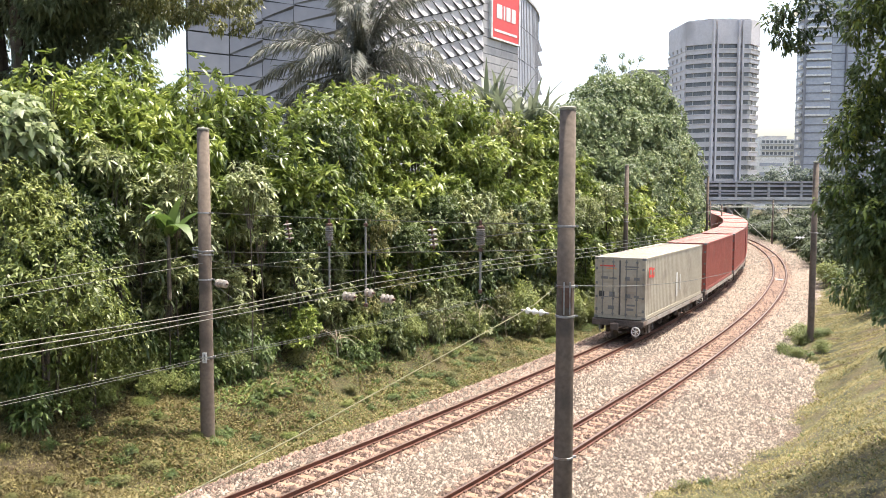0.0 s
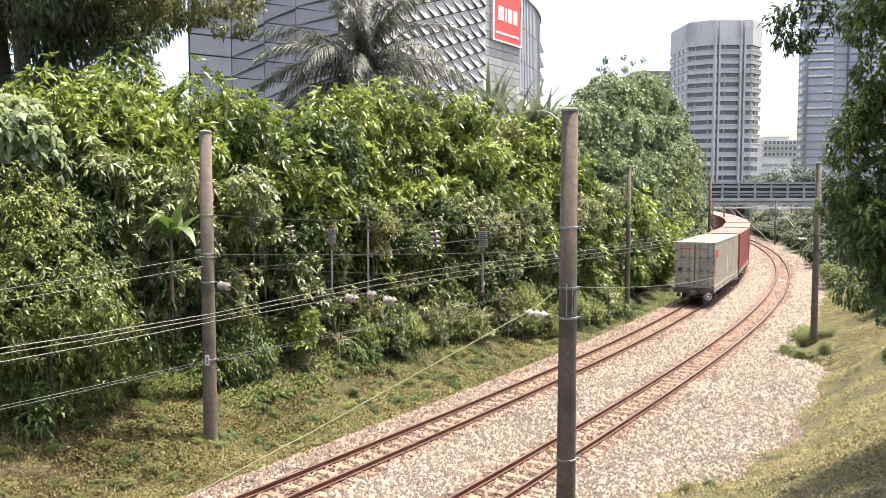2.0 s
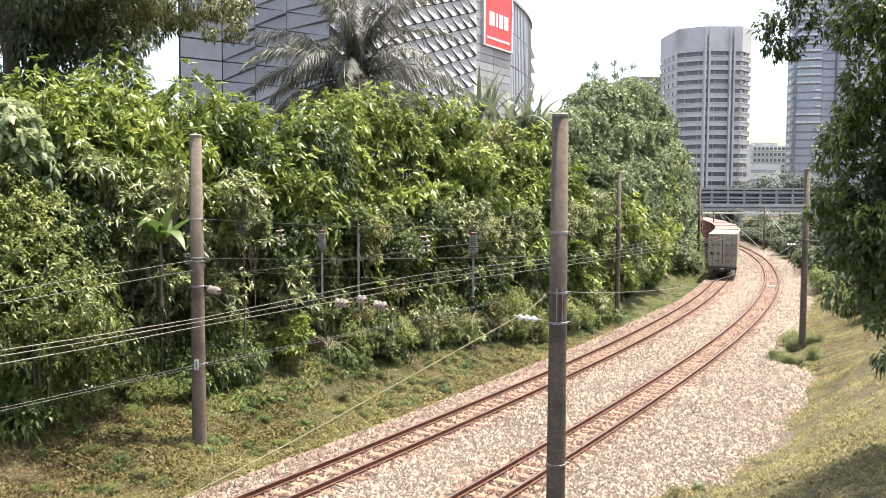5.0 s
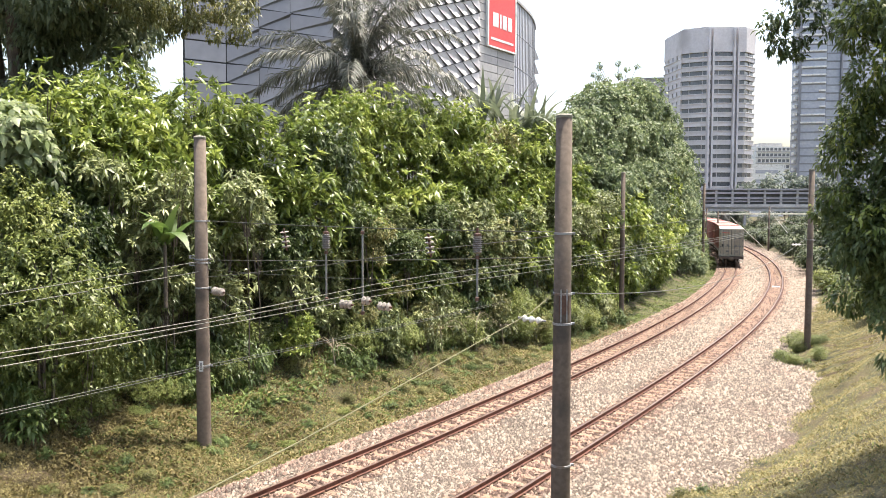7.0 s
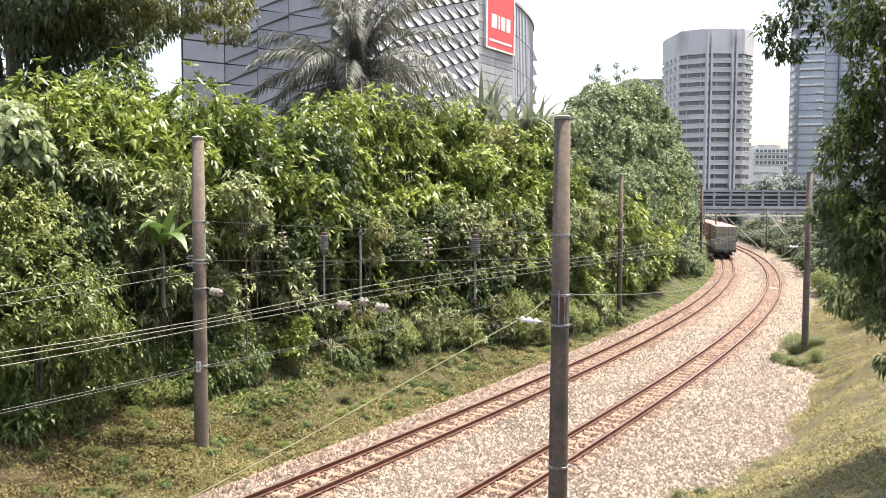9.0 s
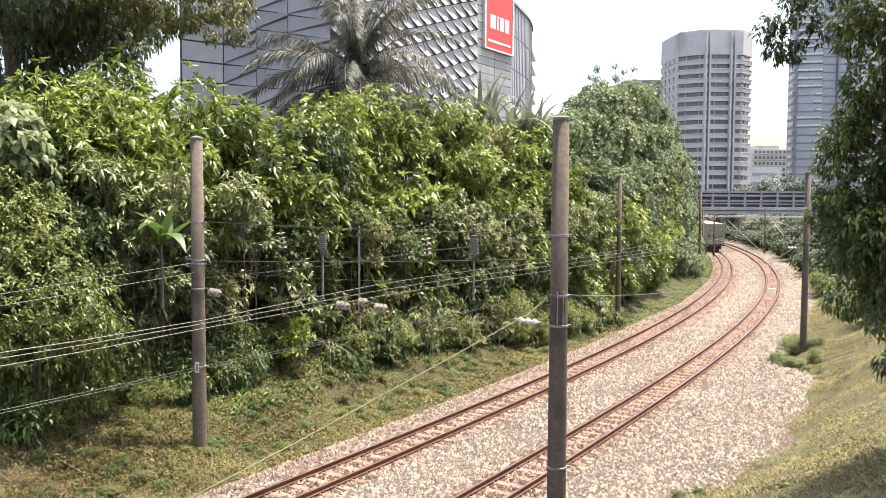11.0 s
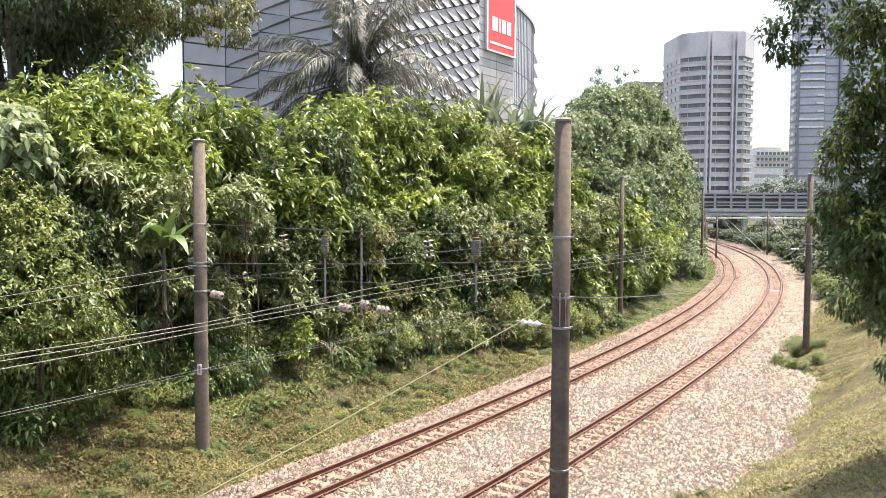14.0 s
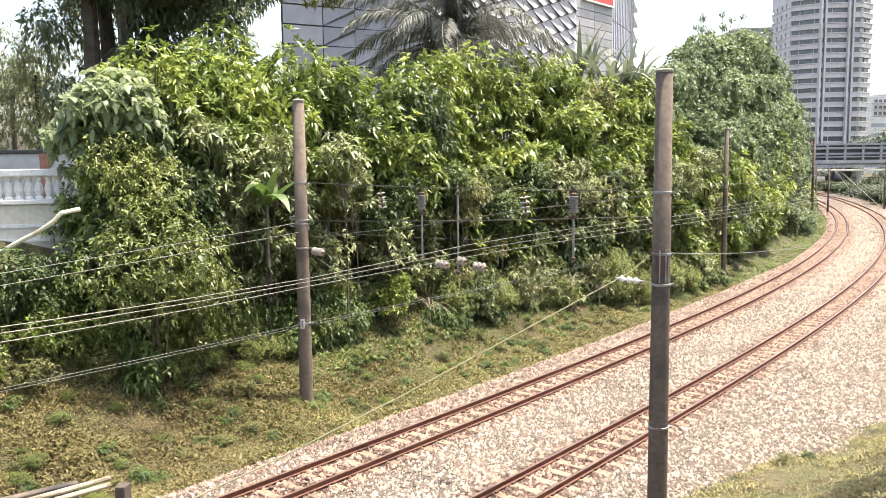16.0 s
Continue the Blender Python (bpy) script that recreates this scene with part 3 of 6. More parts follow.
def build_ballast():
    prof = [(-2.75, -0.66), (-2.3, -0.42), (-1.75, -0.19), (-0.8, -0.17), (-0.45, -0.185), (0.45, -0.185), (1.0, -0.18), (2.0, -0.21), (3.2, -0.18), (3.73, -0.185), (4.63, -0.185), (5.25, -0.17), (5.9, -0.17), (7.2, -0.2), (10.2, -0.26)]
    rusty = (3, 4, 5, 8, 9, 10)
    s_all = np.arange(-40, 330, 1.0)
    rng = np.random.default_rng(3)
    verts = []
    for s in s_all:
        for k, (o, z) in enumerate(prof):
            o = o + 0.95 * min(max((s - 35) / 20, 0), 1) if k < 3 else o
            verts.append(tr(s, o + (rng.normal(0, 0.12) if k in (0, 1) else rng.normal(0, 0.05) if k in (3, 6, 8, 11) else 0), z + (rng.normal(0, 0.02) if k in (7, 13, 14) else 0)))
    n = len(prof)
    faces = [(i * n + k, i * n + k + 1, (i + 1) * n + k + 1, (i + 1) * n + k) for i in range(len(s_all) - 1) for k in range(n - 1)]
    idx = [1 if k in rusty else 0 for i in range(len(s_all) - 1) for k in range(n - 1)]
    tagged(new("ballast_bed", mesh_of("ballast_bed", verts, faces, [M["ballast"], M["ballast_rust"]], idx, smooth=True)), "pale crushed stone bed stained with rust", "ballast", kind="structure")
    # loose stones
    N = 96000
    s = 1.0 + 75 * rng.random(N) ** 1.25
    s[:15000] = rng.uniform(55, 120, 15000)
    o = -2.35 + 0.95 * np.clip((s - 35) / 20, 0, 1)
    o = o + (9.2 - o) * rng.random(N)
    x = np.interp(s, LS, LX) + o * np.cos(np.interp(s, LS, LT))
    y = np.interp(s, LS, LY) - o * np.sin(np.interp(s, LS, LT))
    z = np.interp(o, [p[0] for p in prof], [p[1] for p in prof]) + rng.uniform(-0.008, 0.022, N)
    near_rail = (np.abs(np.abs(o) - 0.515) < 0.1) | (np.abs(np.abs(o - TRACK2) - 0.515) < 0.1)
    z = z - 0.05 * near_rail + 0.018 * ((np.abs(o) < 0.5) | (np.abs(o - TRACK2) < 0.5))
    # few stones lie on the sleepers
    gap = np.abs((s + 6 + 0.31) % 0.62 - 0.31) < 0.13
    clear = gap & ((np.abs(o) < 0.56) | (np.abs(o - TRACK2) < 0.56)) & (rng.random(N) < 0.5)
    z = z - 0.07 * clear
    size = (0.028 + 0.034 * rng.random(N)) * (1 + 0.7 * np.clip((s - 25) / 70, 0, 1))
    z = z + 0.35 * size
    base = np.array([[1, 0, -0.5], [0, 1, -0.5], [-1, 0, -0.5], [0, -1, -0.5], [0.1, 0.1, 0.75]], float)
    v = base[None] * (1 + 0.45 * rng.uniform(-1, 1, (N, 5, 3))) + 0.3 * rng.uniform(-1, 1, (N, 5, 3))
    a = rng.uniform(0, 6.28, N)
    c, q = np.cos(a)[:, None], np.sin(a)[:, None]
    v = np.stack([v[..., 0] * c - v[..., 1] * q, v[..., 0] * q + v[..., 1] * c, v[..., 2]], -1) * size[:, None, None] + np.stack([x, y, z], 1)[:, None]
    t = np.array([[0, 1, 4], [1, 2, 4], [2, 3, 4], [3, 0, 4]])
    rust = np.minimum(np.abs(o) - 0.35 * np.clip((s - 25) / 30, 0, 1), np.abs(o - TRACK2)) + rng.normal(0, 0.18, N) < 0.9
    rust |= (o < -1.1) & (rng.random(N) < 0.65)
    for pick, m, label in ((~rust, "stone", "loose pale crushed stones beside the rails"), (rust, "stone_rust", "rust-stained crushed stones between the rails")):
        vv = v[pick]
        f = t[None] + 5 * np.arange(len(vv))[:, None, None]
        tagged(new("ballast_stones", fast_mesh("ballast_stones", vv.reshape(-1, 3), f.reshape(-1, 3), M[m])), label, "ballast", kind="stuff")


RAIL = [(-0.055, -0.145), (0.055, -0.145), (0.055, -0.13), (0.012, -0.115), (0.012, -0.04), (0.034, -0.03), (0.034, -0.004), (0.022, 0.0), (-0.022, 0.0), (-0.034, -0.004), (-0.034, -0.03), (-0.012, -0.04), (-0.012, -0.115), (-0.055, -0.13)]


def build_track(off, name):
    t = thing("railway_track", "rust-brown railway track on concrete sleepers in ballast", "track", "two railway tracks", kind="structure")
    s_all = np.concatenate([np.arange(-40, 130, 1.0), np.arange(130, 330, 3.0)])
    for d in (-0.517, 0.517):
        part("rail", sweep("rail", RAIL, off + d, s_all, [M["rail"], M["railhead"]], [1 if k in (6, 7, 8) else 0 for k in range(len(RAIL))]), None, t)
    # one concrete sleeper with raised rail seats and clips
    bm = bmesh.new()
    box(bm, -0.98, 0.98, -0.12, 0.12, -0.3, -0.155, bevel=0.015)
    for d in (-0.517, 0.517):
        box(bm, d - 0.16, d + 0.16, -0.1, 0.1, -0.17, -0.147)
    me = bpy.data.meshes.new("sleeper")
    bm.to_mesh(me)
    bm.free()
    me.materials.append(M["sleeper"])
    me.materials.append(M["clip"])
    bm = bmesh.new()
    bm.from_mesh(me)
    for d in (-0.517, 0.517):
        for e in (-0.085, 0.085):
            for fc in box(bm, d + e - 0.025, d + e + 0.025, -0.05, 0.05, -0.15, -0.105).faces[-6:]:
                fc.material_index = 1
    bm.to_mesh(me)
    bm.free()
    rng = random.Random(5)
    for k in range(290):
        s = -6 + k * 0.62
        ob = new("sleeper", me)
        ob.parent = t
        p = tr(s, off, rng.uniform(-0.006, 0.004))
        ob.matrix_basis = pose(p.x, p.y, p.z, 0, 0, turn(s) + rng.uniform(-0.8, 0.8))
    return t


# ---- masts and wires ----
def mast(x, y, z0, top, r0=0.205, r1=0.165, bands=(), group="masts beside the track", lean=0.0):
    t = thing("catenary_mast", "tapered grey-brown concrete catenary mast with steel bands", "mast", group, at=pose(x, y, z0, 0, lean, 0))
    h = top - z0
    bm = bmesh.new()
    lathe(bm, [(r0, -0.6), (r0, 0), (r0 + (r1 - r0) * 0.5, h * 0.5), (r1, h - 0.05)], seg=20)
    ob = part("shaft", bm, M["pole"], t)
    for pl in ob.data.polygons:
        pl.use_smooth = len(pl.vertices) == 4
    bm = bmesh.new()
    lathe(bm, [(r1 + 0.008, h - 0.06), (r1 + 0.012, h - 0.01), (r1 * 0.8, h + 0.02)], seg=20)
    part("cap", bm, M["polecap"], t)
    for b in bands:
        zz = b - z0
        r = r0 + (r1 - r0) * zz / h
        bm = bmesh.new()
        lathe(bm, [(r + 0.004, zz - 0.025), (r + 0.016, zz - 0.02), (r + 0.016, zz + 0.02), (r + 0.004, zz + 0.025)], seg=20)
        box(bm, r, r + 0.07, -0.03, 0.03, zz - 0.02, zz + 0.02)
        part("band", bm, M["steel"], t)
    return t


def wire(pts, r, material, label, name="wire", sag=0.0, n=14):
    """A cable through points, each span sagging a little."""
    out = []
    for a, b in zip(pts, pts[1:]):
        a, b = Vector(a), Vector(b)
        for k in range(n):
            u = k / n
            p = a.lerp(b, u)
            p.z -= 4 * sag * u * (1 - u)
            out.append(p)
    out.append(Vector(pts[-1]))
    return tagged(part(name, tube(bmesh.new(), out, r, 5), material), label, "cable")


def insulator(at, axis, n=4, r=0.085, pitch=0.075, material="porcelain", label="string of pale porcelain disc insulators", parent=None):
    """A string of ribbed discs along an axis, with steel end caps."""
    m = Matrix.Translation(at) @ Vector(axis).normalized().to_track_quat("Z", "Y").to_matrix().to_4x4()
    t = thing("insulator", label, "insulator", "insulators on the wires", at=m)
    for k in range(n):
        z = (k - (n - 1) / 2) * pitch
        bm = bmesh.new()
        lathe(bm, [(0.02, z - pitch * 0.5), (r, z - pitch * 0.22), (r, z), (r * 0.55, z + pitch * 0.3), (0.025, z + pitch * 0.5)], seg=14)
        part("disc", bm, M[material], t)
    for e in (-1, 1):
        bm = bmesh.new()
        z = e * (n / 2 * pitch + 0.03)
        lathe(bm, [(0.022, z - 0.05), (0.022, z + 0.05)], seg=8)
        part("end_fitting", bm, M["steel"], t)
    return t


MAST_L, MAST_N = Vector((-6.7, 23.41, 0.0)), Vector((2.52, 17.0, -0.2))


def build_line():
    mast(MAST_L.x, MAST_L.y, -0.15, 8.78, 0.2, 0.165, bands=(2.35, 4.55, 5.35, 5.25, 6.43), lean=0.0)
    mast(MAST_N.x, MAST_N.y, -0.2, 8.75, 0.205, 0.165, bands=(1.55, 4.5, 5.12, 6.35))
    for s, o, top, b in ((37.0, 7.9, 8.5, (5.2, 6.3)), (43.5, -3.0, 8.7, (5.3, 6.4)), (84.0, -2.75, 8.8, (6.0,)), (66.0, 9.4, 8.4, (6.0,))):
        p = tr(s, o)
        mast(p.x, p.y, gz(p.x, p.y), top, 0.155, 0.125, bands=b)
    for x, y, top in ((46.7, 118, 6.2), (37.45, 112, 5.5), (36.2, 113, 6.0)):
        mast(x, y, gz(x, y), top, 0.13, 0.11, bands=(top - 0.6,), group="slender masts by the viaduct")
    # running wires over the right-hand track and the left-hand track
    for zs in ((5.3, 5.17, 5.21, 5.44, 5.45, 5.26, 5.3), (5.2, 5.1, 5.16, 5.31, 5.33, 5.18, 5.2), (5.08, 5.0, 5.09, 5.19, 5.2, 5.08, 5.08)):
        wire([tr(s, TRACK2 + (0.15 * math.sin(s * 0.1) if s > 12 else 0), float(np.interp(s, (-12, 0.85, 3.85, 8.75, 14, 40, 112), zs))) for s in list(range(-12, 12, 2)) + list(range(12, 112, 4))], 0.0075, M["wire"], "bare overhead wire above the railway track", "overhead_wire", n=1)
    for z in (4.75, 5.75):
        wire([tr(s, 0.1 * math.sin(s * 0.1), z) for s in range(30, 116, 4)], 0.008, M["wire"], "bare overhead wire above the railway track", "overhead_wire", n=1)
    # twin cable low on the masts beside the bushes
    for d in (0.0, 0.07):
        wire([tr(-14, -4.3, 2.35 + d), MAST_L + Vector((0.1, -0.2, 2.3 + d)), tr(46, -4.4, 2.2 + d)], 0.009, M["wire_dark"], "low cable strung between the masts", "cable", sag=0.12)
    for d, e in ((0, 0), (0.22, 0.06)):
        wire([tr(-14, -4.3, 3.9 - d), MAST_L + Vector((0, -0.15, 5.3 - d - e))], 0.01, M["wire_dark"], "feeder cable ending at the mast", "cable", sag=0.12)
    # return wire on the near side
    n0 = MAST_N + Vector((0.15, 0.1, 5.32))
    n1 = MAST_N + Vector((-0.17, 0.05, 5.32))
    r0 = tr(37.0, 7.7, 5.25)
    wire([tr(-8, 6.76, 2.75), tr(1.3, 6.76, 3.68), tr(3.3, 6.76, 3.94), tr(7.0, 6.76, 4.49), tr(9.6, 6.76, 4.88), n1], 0.009, M["wire_yellow"], "yellowish return wire fixed to the mast", "return_wire", n=3)
    wire([n0, r0], 0.009, M["wire"], "return wire sagging between the masts", "return_wire", sag=0.75, n=20)
    wire([r0, tr(66, 9.2, 5.0), (46.7, 118, 5.2)], 0.009, M["wire"], "return wire sagging between the masts", "return_wire", sag=0.5)
    a, b = tr(9.6, 6.76, 4.62), MAST_N + Vector((-0.2, 0, 4.7))
    insulator((MAST_N + Vector((-0.62, 0.03, 4.78))), (1, -0.1, -0.12), 3, 0.07, 0.14, "porcelain_white", "string of three white porcelain insulators")
    br = thing("mast_bracket", "grey steel bracket clamped to the mast", "bracket", "clamps on the masts", at=pose(MAST_N.x, MAST_N.y, 4.8))
    for x in (-0.07, 0.05):
        part("strip", boxes((x, x + 0.025, -0.215, -0.19, -0.25, 0.42)), M["steel"], br)
    part("back_plate", boxes((-0.1, 0.1, -0.2, -0.175, -0.1, 0.3), bevel=0.005), M["clip"], br)
    # anchor wires and white insulators round the far masts
    for a, b in (((38.43, 110, 4.87), (38.98, 100, 1.41)), ((38.91, 115, 5.62), (40.02, 112, 2.78)), ((45.55, 115, 5.65), (43.95, 105, 2.93)), ((44.35, 112, 6.16), (47.03, 112, 2.97)), ((40.54, 112, 5.91), (43.55, 112, 4.63)), ((45.07, 112, 4.87), (48.38, 112, 3.66))):
        wire([a, b], 0.028, M["wire_pale"], "pale anchor wire slanting from a mast", "anchor_wire", n=2)
    for x, y, z in ((31.83, 100, 1.6), (25.75, 60, 3.85)):
        insulator((x, y, z), (1, 0.1, 0), 3, 0.085, 0.22, "porcelain_white", "string of three white porcelain insulators")
    # cross-span between the mast pair
    L, N = MAST_L, MAST_N
    span = lambda u, z: Vector((L.x + (N.x - L.x) * u, L.y + (N.y - L.y) * u, z))
    wire([span(0.02, 6.44), span(0.98, 6.38)], 0.009, M["wire_dark"], "cross-span wire between two masts", "span_wire", sag=0.05)
    wire([span(0.02, 5.34), span(0.52, 5.57), span(0.98, 5.86)], 0.009, M["wire"], "cross-span wire between two masts", "span_wire", sag=0.01)
    wire([span(0.02, 4.86), span(0.39, 5.37), span(0.52, 5.58), span(0.676, 5.87), span(0.98, 6.3)], 0.009, M["wire"], "cross-span wire between two masts", "span_wire", sag=0.01, n=6)
    wire([span(0.02, 5.08), span(0.3, 5.08), span(0.6, 5.16)], 0.006, M["wire_dark"], "thin slack wire between two masts", "span_wire", sag=0.02)
    for p, q in (((0.03, 4.45), (0.1, 4.1)), ((0.09, 4.45), (0.17, 4.2))):
        wire([span(*p), span(*q)], 0.008, M["wire"], "short steel stay below an insulator", "stay_wire", n=2)
    # clamp loops and a small plate on the mast
    plate = thing("enamel_plate", "small white enamel plate with a dark bar on the mast", "plate", at=pose(L.x, L.y, 2.35))
    part("board", boxes((-0.06, 0.06, -0.215, -0.2, -0.15, 0.15), bevel=0.004), M["mark_white"], plate)
    part("bar", boxes((-0.025, 0.025, -0.219, -0.216, -0.1, 0.1)), M["mark_grey"], plate)
    for z in (5.22, 5.42):
        lp = thing("cable_clamp", "grey steel clamp loop strapped round the mast", "clamp", "clamps on the masts", at=pose(L.x, L.y, z))
        part("strap", boxes((-0.33, -0.17, -0.06, -0.03, -0.05, -0.02), (-0.33, -0.17, -0.06, -0.03, 0.02, 0.05), (-0.33, -0.3, -0.06, -0.03, -0.02, 0.02)), M["steel"], lp)
        part("bolt", boxes((-0.36, -0.33, -0.055, -0.035, -0.015, 0.015), bevel=0.004), M["clip"], lp)


def hanger(u, z0, z1, ins):
    """A drop tube of the cross-span with a ribbed post insulator on top."""
    p = MAST_L.lerp(MAST_N, u)
    t = thing("drop_tube", "steel drop tube with a ribbed post insulator" if ins else "plain grey steel drop tube", "hanger", "drop tubes of the cross-span", at=pose(p.x, p.y, 0))
    bm = bmesh.new()
    lathe(bm, [(0.024, z0), (0.024, z1)], seg=8)
    part("tube", bm, M["tube_grey"], t)
    for z in (z0 + 0.02, z1 - 0.12):
        part("clamp", boxes((-0.045, 0.045, -0.04, 0.04, z, z + 0.08), bevel=0.01), M["clip"], t)
    if ins:
        bm = bmesh.new()
        prof = [(0.05, z1)]
        for k in range(8):
            z = z1 + 0.02 + k * 0.045
            prof += [(0.075, z), (0.105, z + 0.012), (0.105, z + 0.026), (0.075, z + 0.036)]
        lathe(bm, prof, seg=14)
        part("post_insulator", bm, M["porcelain_grey"], t, "ribbed grey post insulator")
        bm = bmesh.new()
        lathe(bm, [(0.085, z1 + 0.38), (0.085, z1 + 0.43), (0.03, z1 + 0.45), (0.03, z1 + 0.56)], seg=10)
        part("cap", bm, M["clip"], t, "dark metal cap")


def bell_string(u, z, axis, n, pitch, r, group="insulators on the wires"):
    """A string of open bell discs with dark gaps between them."""
    p = MAST_L.lerp(MAST_N, u)
    m = Matrix.Translation((p.x, p.y, z)) @ Vector(axis).normalized().to_track_quat("Z", "Y").to_matrix().to_4x4()
    t = thing("insulator", "string of pale bell-shaped disc insulators", "insulator", group, at=m)
    for k in range(n):
        q = (k - (n - 1) / 2) * pitch
        bm = bmesh.new()
        lathe(bm, [(0.03, q - 0.005), (r * 0.8, q - 0.022), (r, q - 0.016), (r * 0.97, q - 0.004), (r * 0.55, q + 0.014), (0.035, q + 0.03)], seg=16)
        part("disc", bm, M["porcelain"], t)
    bm = bmesh.new()
    h = n * pitch / 2 + 0.04
    lathe(bm, [(0.02, -h), (0.028, -h + 0.03), (0.028, h - 0.03), (0.02, h)], seg=8)
    part("pin", bm, M["clip"], t, "dark iron pin")
    return t


def build_span():
    for u, z0, z1, ins in ((0.42, 4.5, 5.8, True), (0.525, 4.24, 6.32, False), (0.816, 4.8, 5.86, True)):
        hanger(u, z0, z1, ins)
    bell_string(0.294, 6.0, (0.12, 0.1, -1), 4, 0.125, 0.115)
    bell_string(0.702, 6.0, (0.12, 0.1, -1), 4, 0.115, 0.11)
    bell_string(0.062, 4.48, (1, -0.62, -0.08), 4, 0.1, 0.115)
    for u, z, n in ((0.478, 4.47, 3), (0.535, 4.6, 2), (0.585, 4.5, 3)):
        bell_string(u, z, (1, -0.6, -0.05), n, 0.12, 0.11)


def build_beacon():
    """A flat signal beacon bolted between the rails."""
    p = tr(67.6, TRACK2)
    t = thing("track_beacon", "flat pale signal beacon between the rails", "beacon", at=pose(p.x, p.y, 0, 0, 0, turn(67.6)))
    part("housing", boxes((-0.3, 0.3, -0.25, 0.25, -0.15, -0.05), bevel=0.02), M["mark_white"], t)
    part("bracket", boxes((-0.34, 0.34, -0.05, 0.05, -0.17, -0.15)), M["clip"], t)


build_beacon()
build_ballast()
build_track(0.0, "a")
build_track(TRACK2, "b")
build_line()
build_span()


# ---- foliage ----
LEAF5 = np.array([[0, 0, 0], [0.45, -0.5, 0.0], [0.45, 0, 0.09], [0.45, 0.5, 0.0], [1, 0, 0]], float)
TRI5 = np.array([[0, 1, 2], [0, 2, 3], [1, 4, 2], [2, 4, 3]])
LEAF4 = np.array([[0, 0, 0], [0.5, -0.5, 0.05], [0.5, 0.5, 0.05], [1, 0, -0.05]], float)
TRI4 = np.array([[0, 1, 2], [1, 3, 2]])


def leaves(origin, out, length, width, droop, rng, five=True):
    """Leaf blades: from each origin along out, which tips down by droop."""
    base, tri = (LEAF5, TRI5) if five else (LEAF4, TRI4)
    n = len(origin)
    d = out / np.linalg.norm(out, axis=1, keepdims=True)
    side = np.cross(d, np.array([0, 0, 1.0])) + rng.normal(0, 0.35, (n, 3))
    side -= d * (side * d).sum(1, keepdims=True)
    side /= np.linalg.norm(side, axis=1, keepdims=True) + 1e-9
    up = np.cross(side, d)
    L, W = np.broadcast_to(length, n)[:, None, None], np.broadcast_to(width, n)[:, None, None]
    u = base[None, :, 0:1]
    v = origin[:, None] + u * L * d[:, None] + base[None, :, 1:2] * W * side[:, None] + base[None, :, 2:3] * L * up[:, None]
    v[..., 2] -= (np.broadcast_to(droop, n)[:, None] * (u[..., 0] ** 2)) * L[..., 0]
    f = tri[None] + len(base) * np.arange(n)[:, None, None]
    return v.reshape(-1, 3), f.reshape(-1, 3)


def crown_mesh(name, seed, radii, rosettes, per, length, width, material, five=True, droop=0.55, lumps=9, fill=0.35, lump_r=(0.34, 0.56)):
    """A lumpy crown: rosettes of leaves on the skins of several lumps, standing on z = 0."""
    rng = np.random.default_rng(seed)
    R = np.array(radii, float)
    c = rng.normal(0, 1, (lumps, 3))
    c /= np.linalg.norm(c, axis=1, keepdims=True)
    c = c * rng.uniform(0.25, 0.62 if lump_r[1] > 0.5 else 0.74, (lumps, 1))
    lr = rng.uniform(*lump_r, lumps)
    k = rng.integers(0, lumps, rosettes)
    d = rng.normal(0, 1, (rosettes, 3))
    d[:, 2] = np.abs(d[:, 2]) * 0.35 + d[:, 2] * 0.7
    d /= np.linalg.norm(d, axis=1, keepdims=True)
    depth = 1 - fill * rng.random(rosettes) ** 2
    pos = (c[k] + d * (lr[k] * depth)[:, None]) * R + np.array([0, 0, R[2]])
    ax = d + 0.25 * rng.normal(0, 1, (rosettes, 3)) + np.array([0, 0, 0.35])
    ax /= np.linalg.norm(ax, axis=1, keepdims=True)
    t1 = np.cross(ax, np.array([0.31, 0.57, 0.2]))
    t1 /= np.linalg.norm(t1, axis=1, keepdims=True)
    t2 = np.cross(ax, t1)
    a = rng.uniform(0, 6.28, (rosettes, 1)) + 2.4 * np.arange(per)[None] + rng.normal(0, 0.25, (rosettes, per))
    tilt = rng.uniform(0.15, 0.75, (rosettes, per))
    dirs = t1[:, None] * np.cos(a)[..., None] + t2[:, None] * np.sin(a)[..., None] + ax[:, None] * tilt[..., None]
    org = np.repeat(pos[:, None], per, 1) + rng.normal(0, 0.02, (rosettes, per, 3)) + ax[:, None] * (np.arange(per) * 0.012)[None, :, None]
    n = rosettes * per
    ln = length * rng.uniform(0.6, 1.25, n)
    v, f = leaves(org.reshape(-1, 3), dirs.reshape(-1, 3), ln, ln * width, droop * rng.uniform(0.3, 1.3, n), rng, five)
    return fast_mesh(name, v, f, material)


def stems_mesh(name, seed, h, spread, r=0.035, count=5):
    rng = random.Random(seed)
    bm = bmesh.new()
    for k in range(count):
        a = rng.uniform(0, 6.28)
        e = spread * rng.uniform(0.4, 1.0)
        x, y = 0.12 * math.cos(a), 0.12 * math.sin(a)
        tube(bm, [(x, y, -0.7), (x + 0.25 * e * math.cos(a), y + 0.25 * e * math.sin(a), h * 0.35), (e * 0.55 * math.cos(a + 0.3), e * 0.55 * math.sin(a + 0.3), h * 0.7), (e * math.cos(a + 0.2), e * math.sin(a + 0.2), h * 1.05)], r, 5, r * 0.35)
    me = bpy.data.meshes.new(name)
    bm.to_mesh(me)
    bm.free()
    me.materials.append(M["bark"])
    return me


KINDS = {}


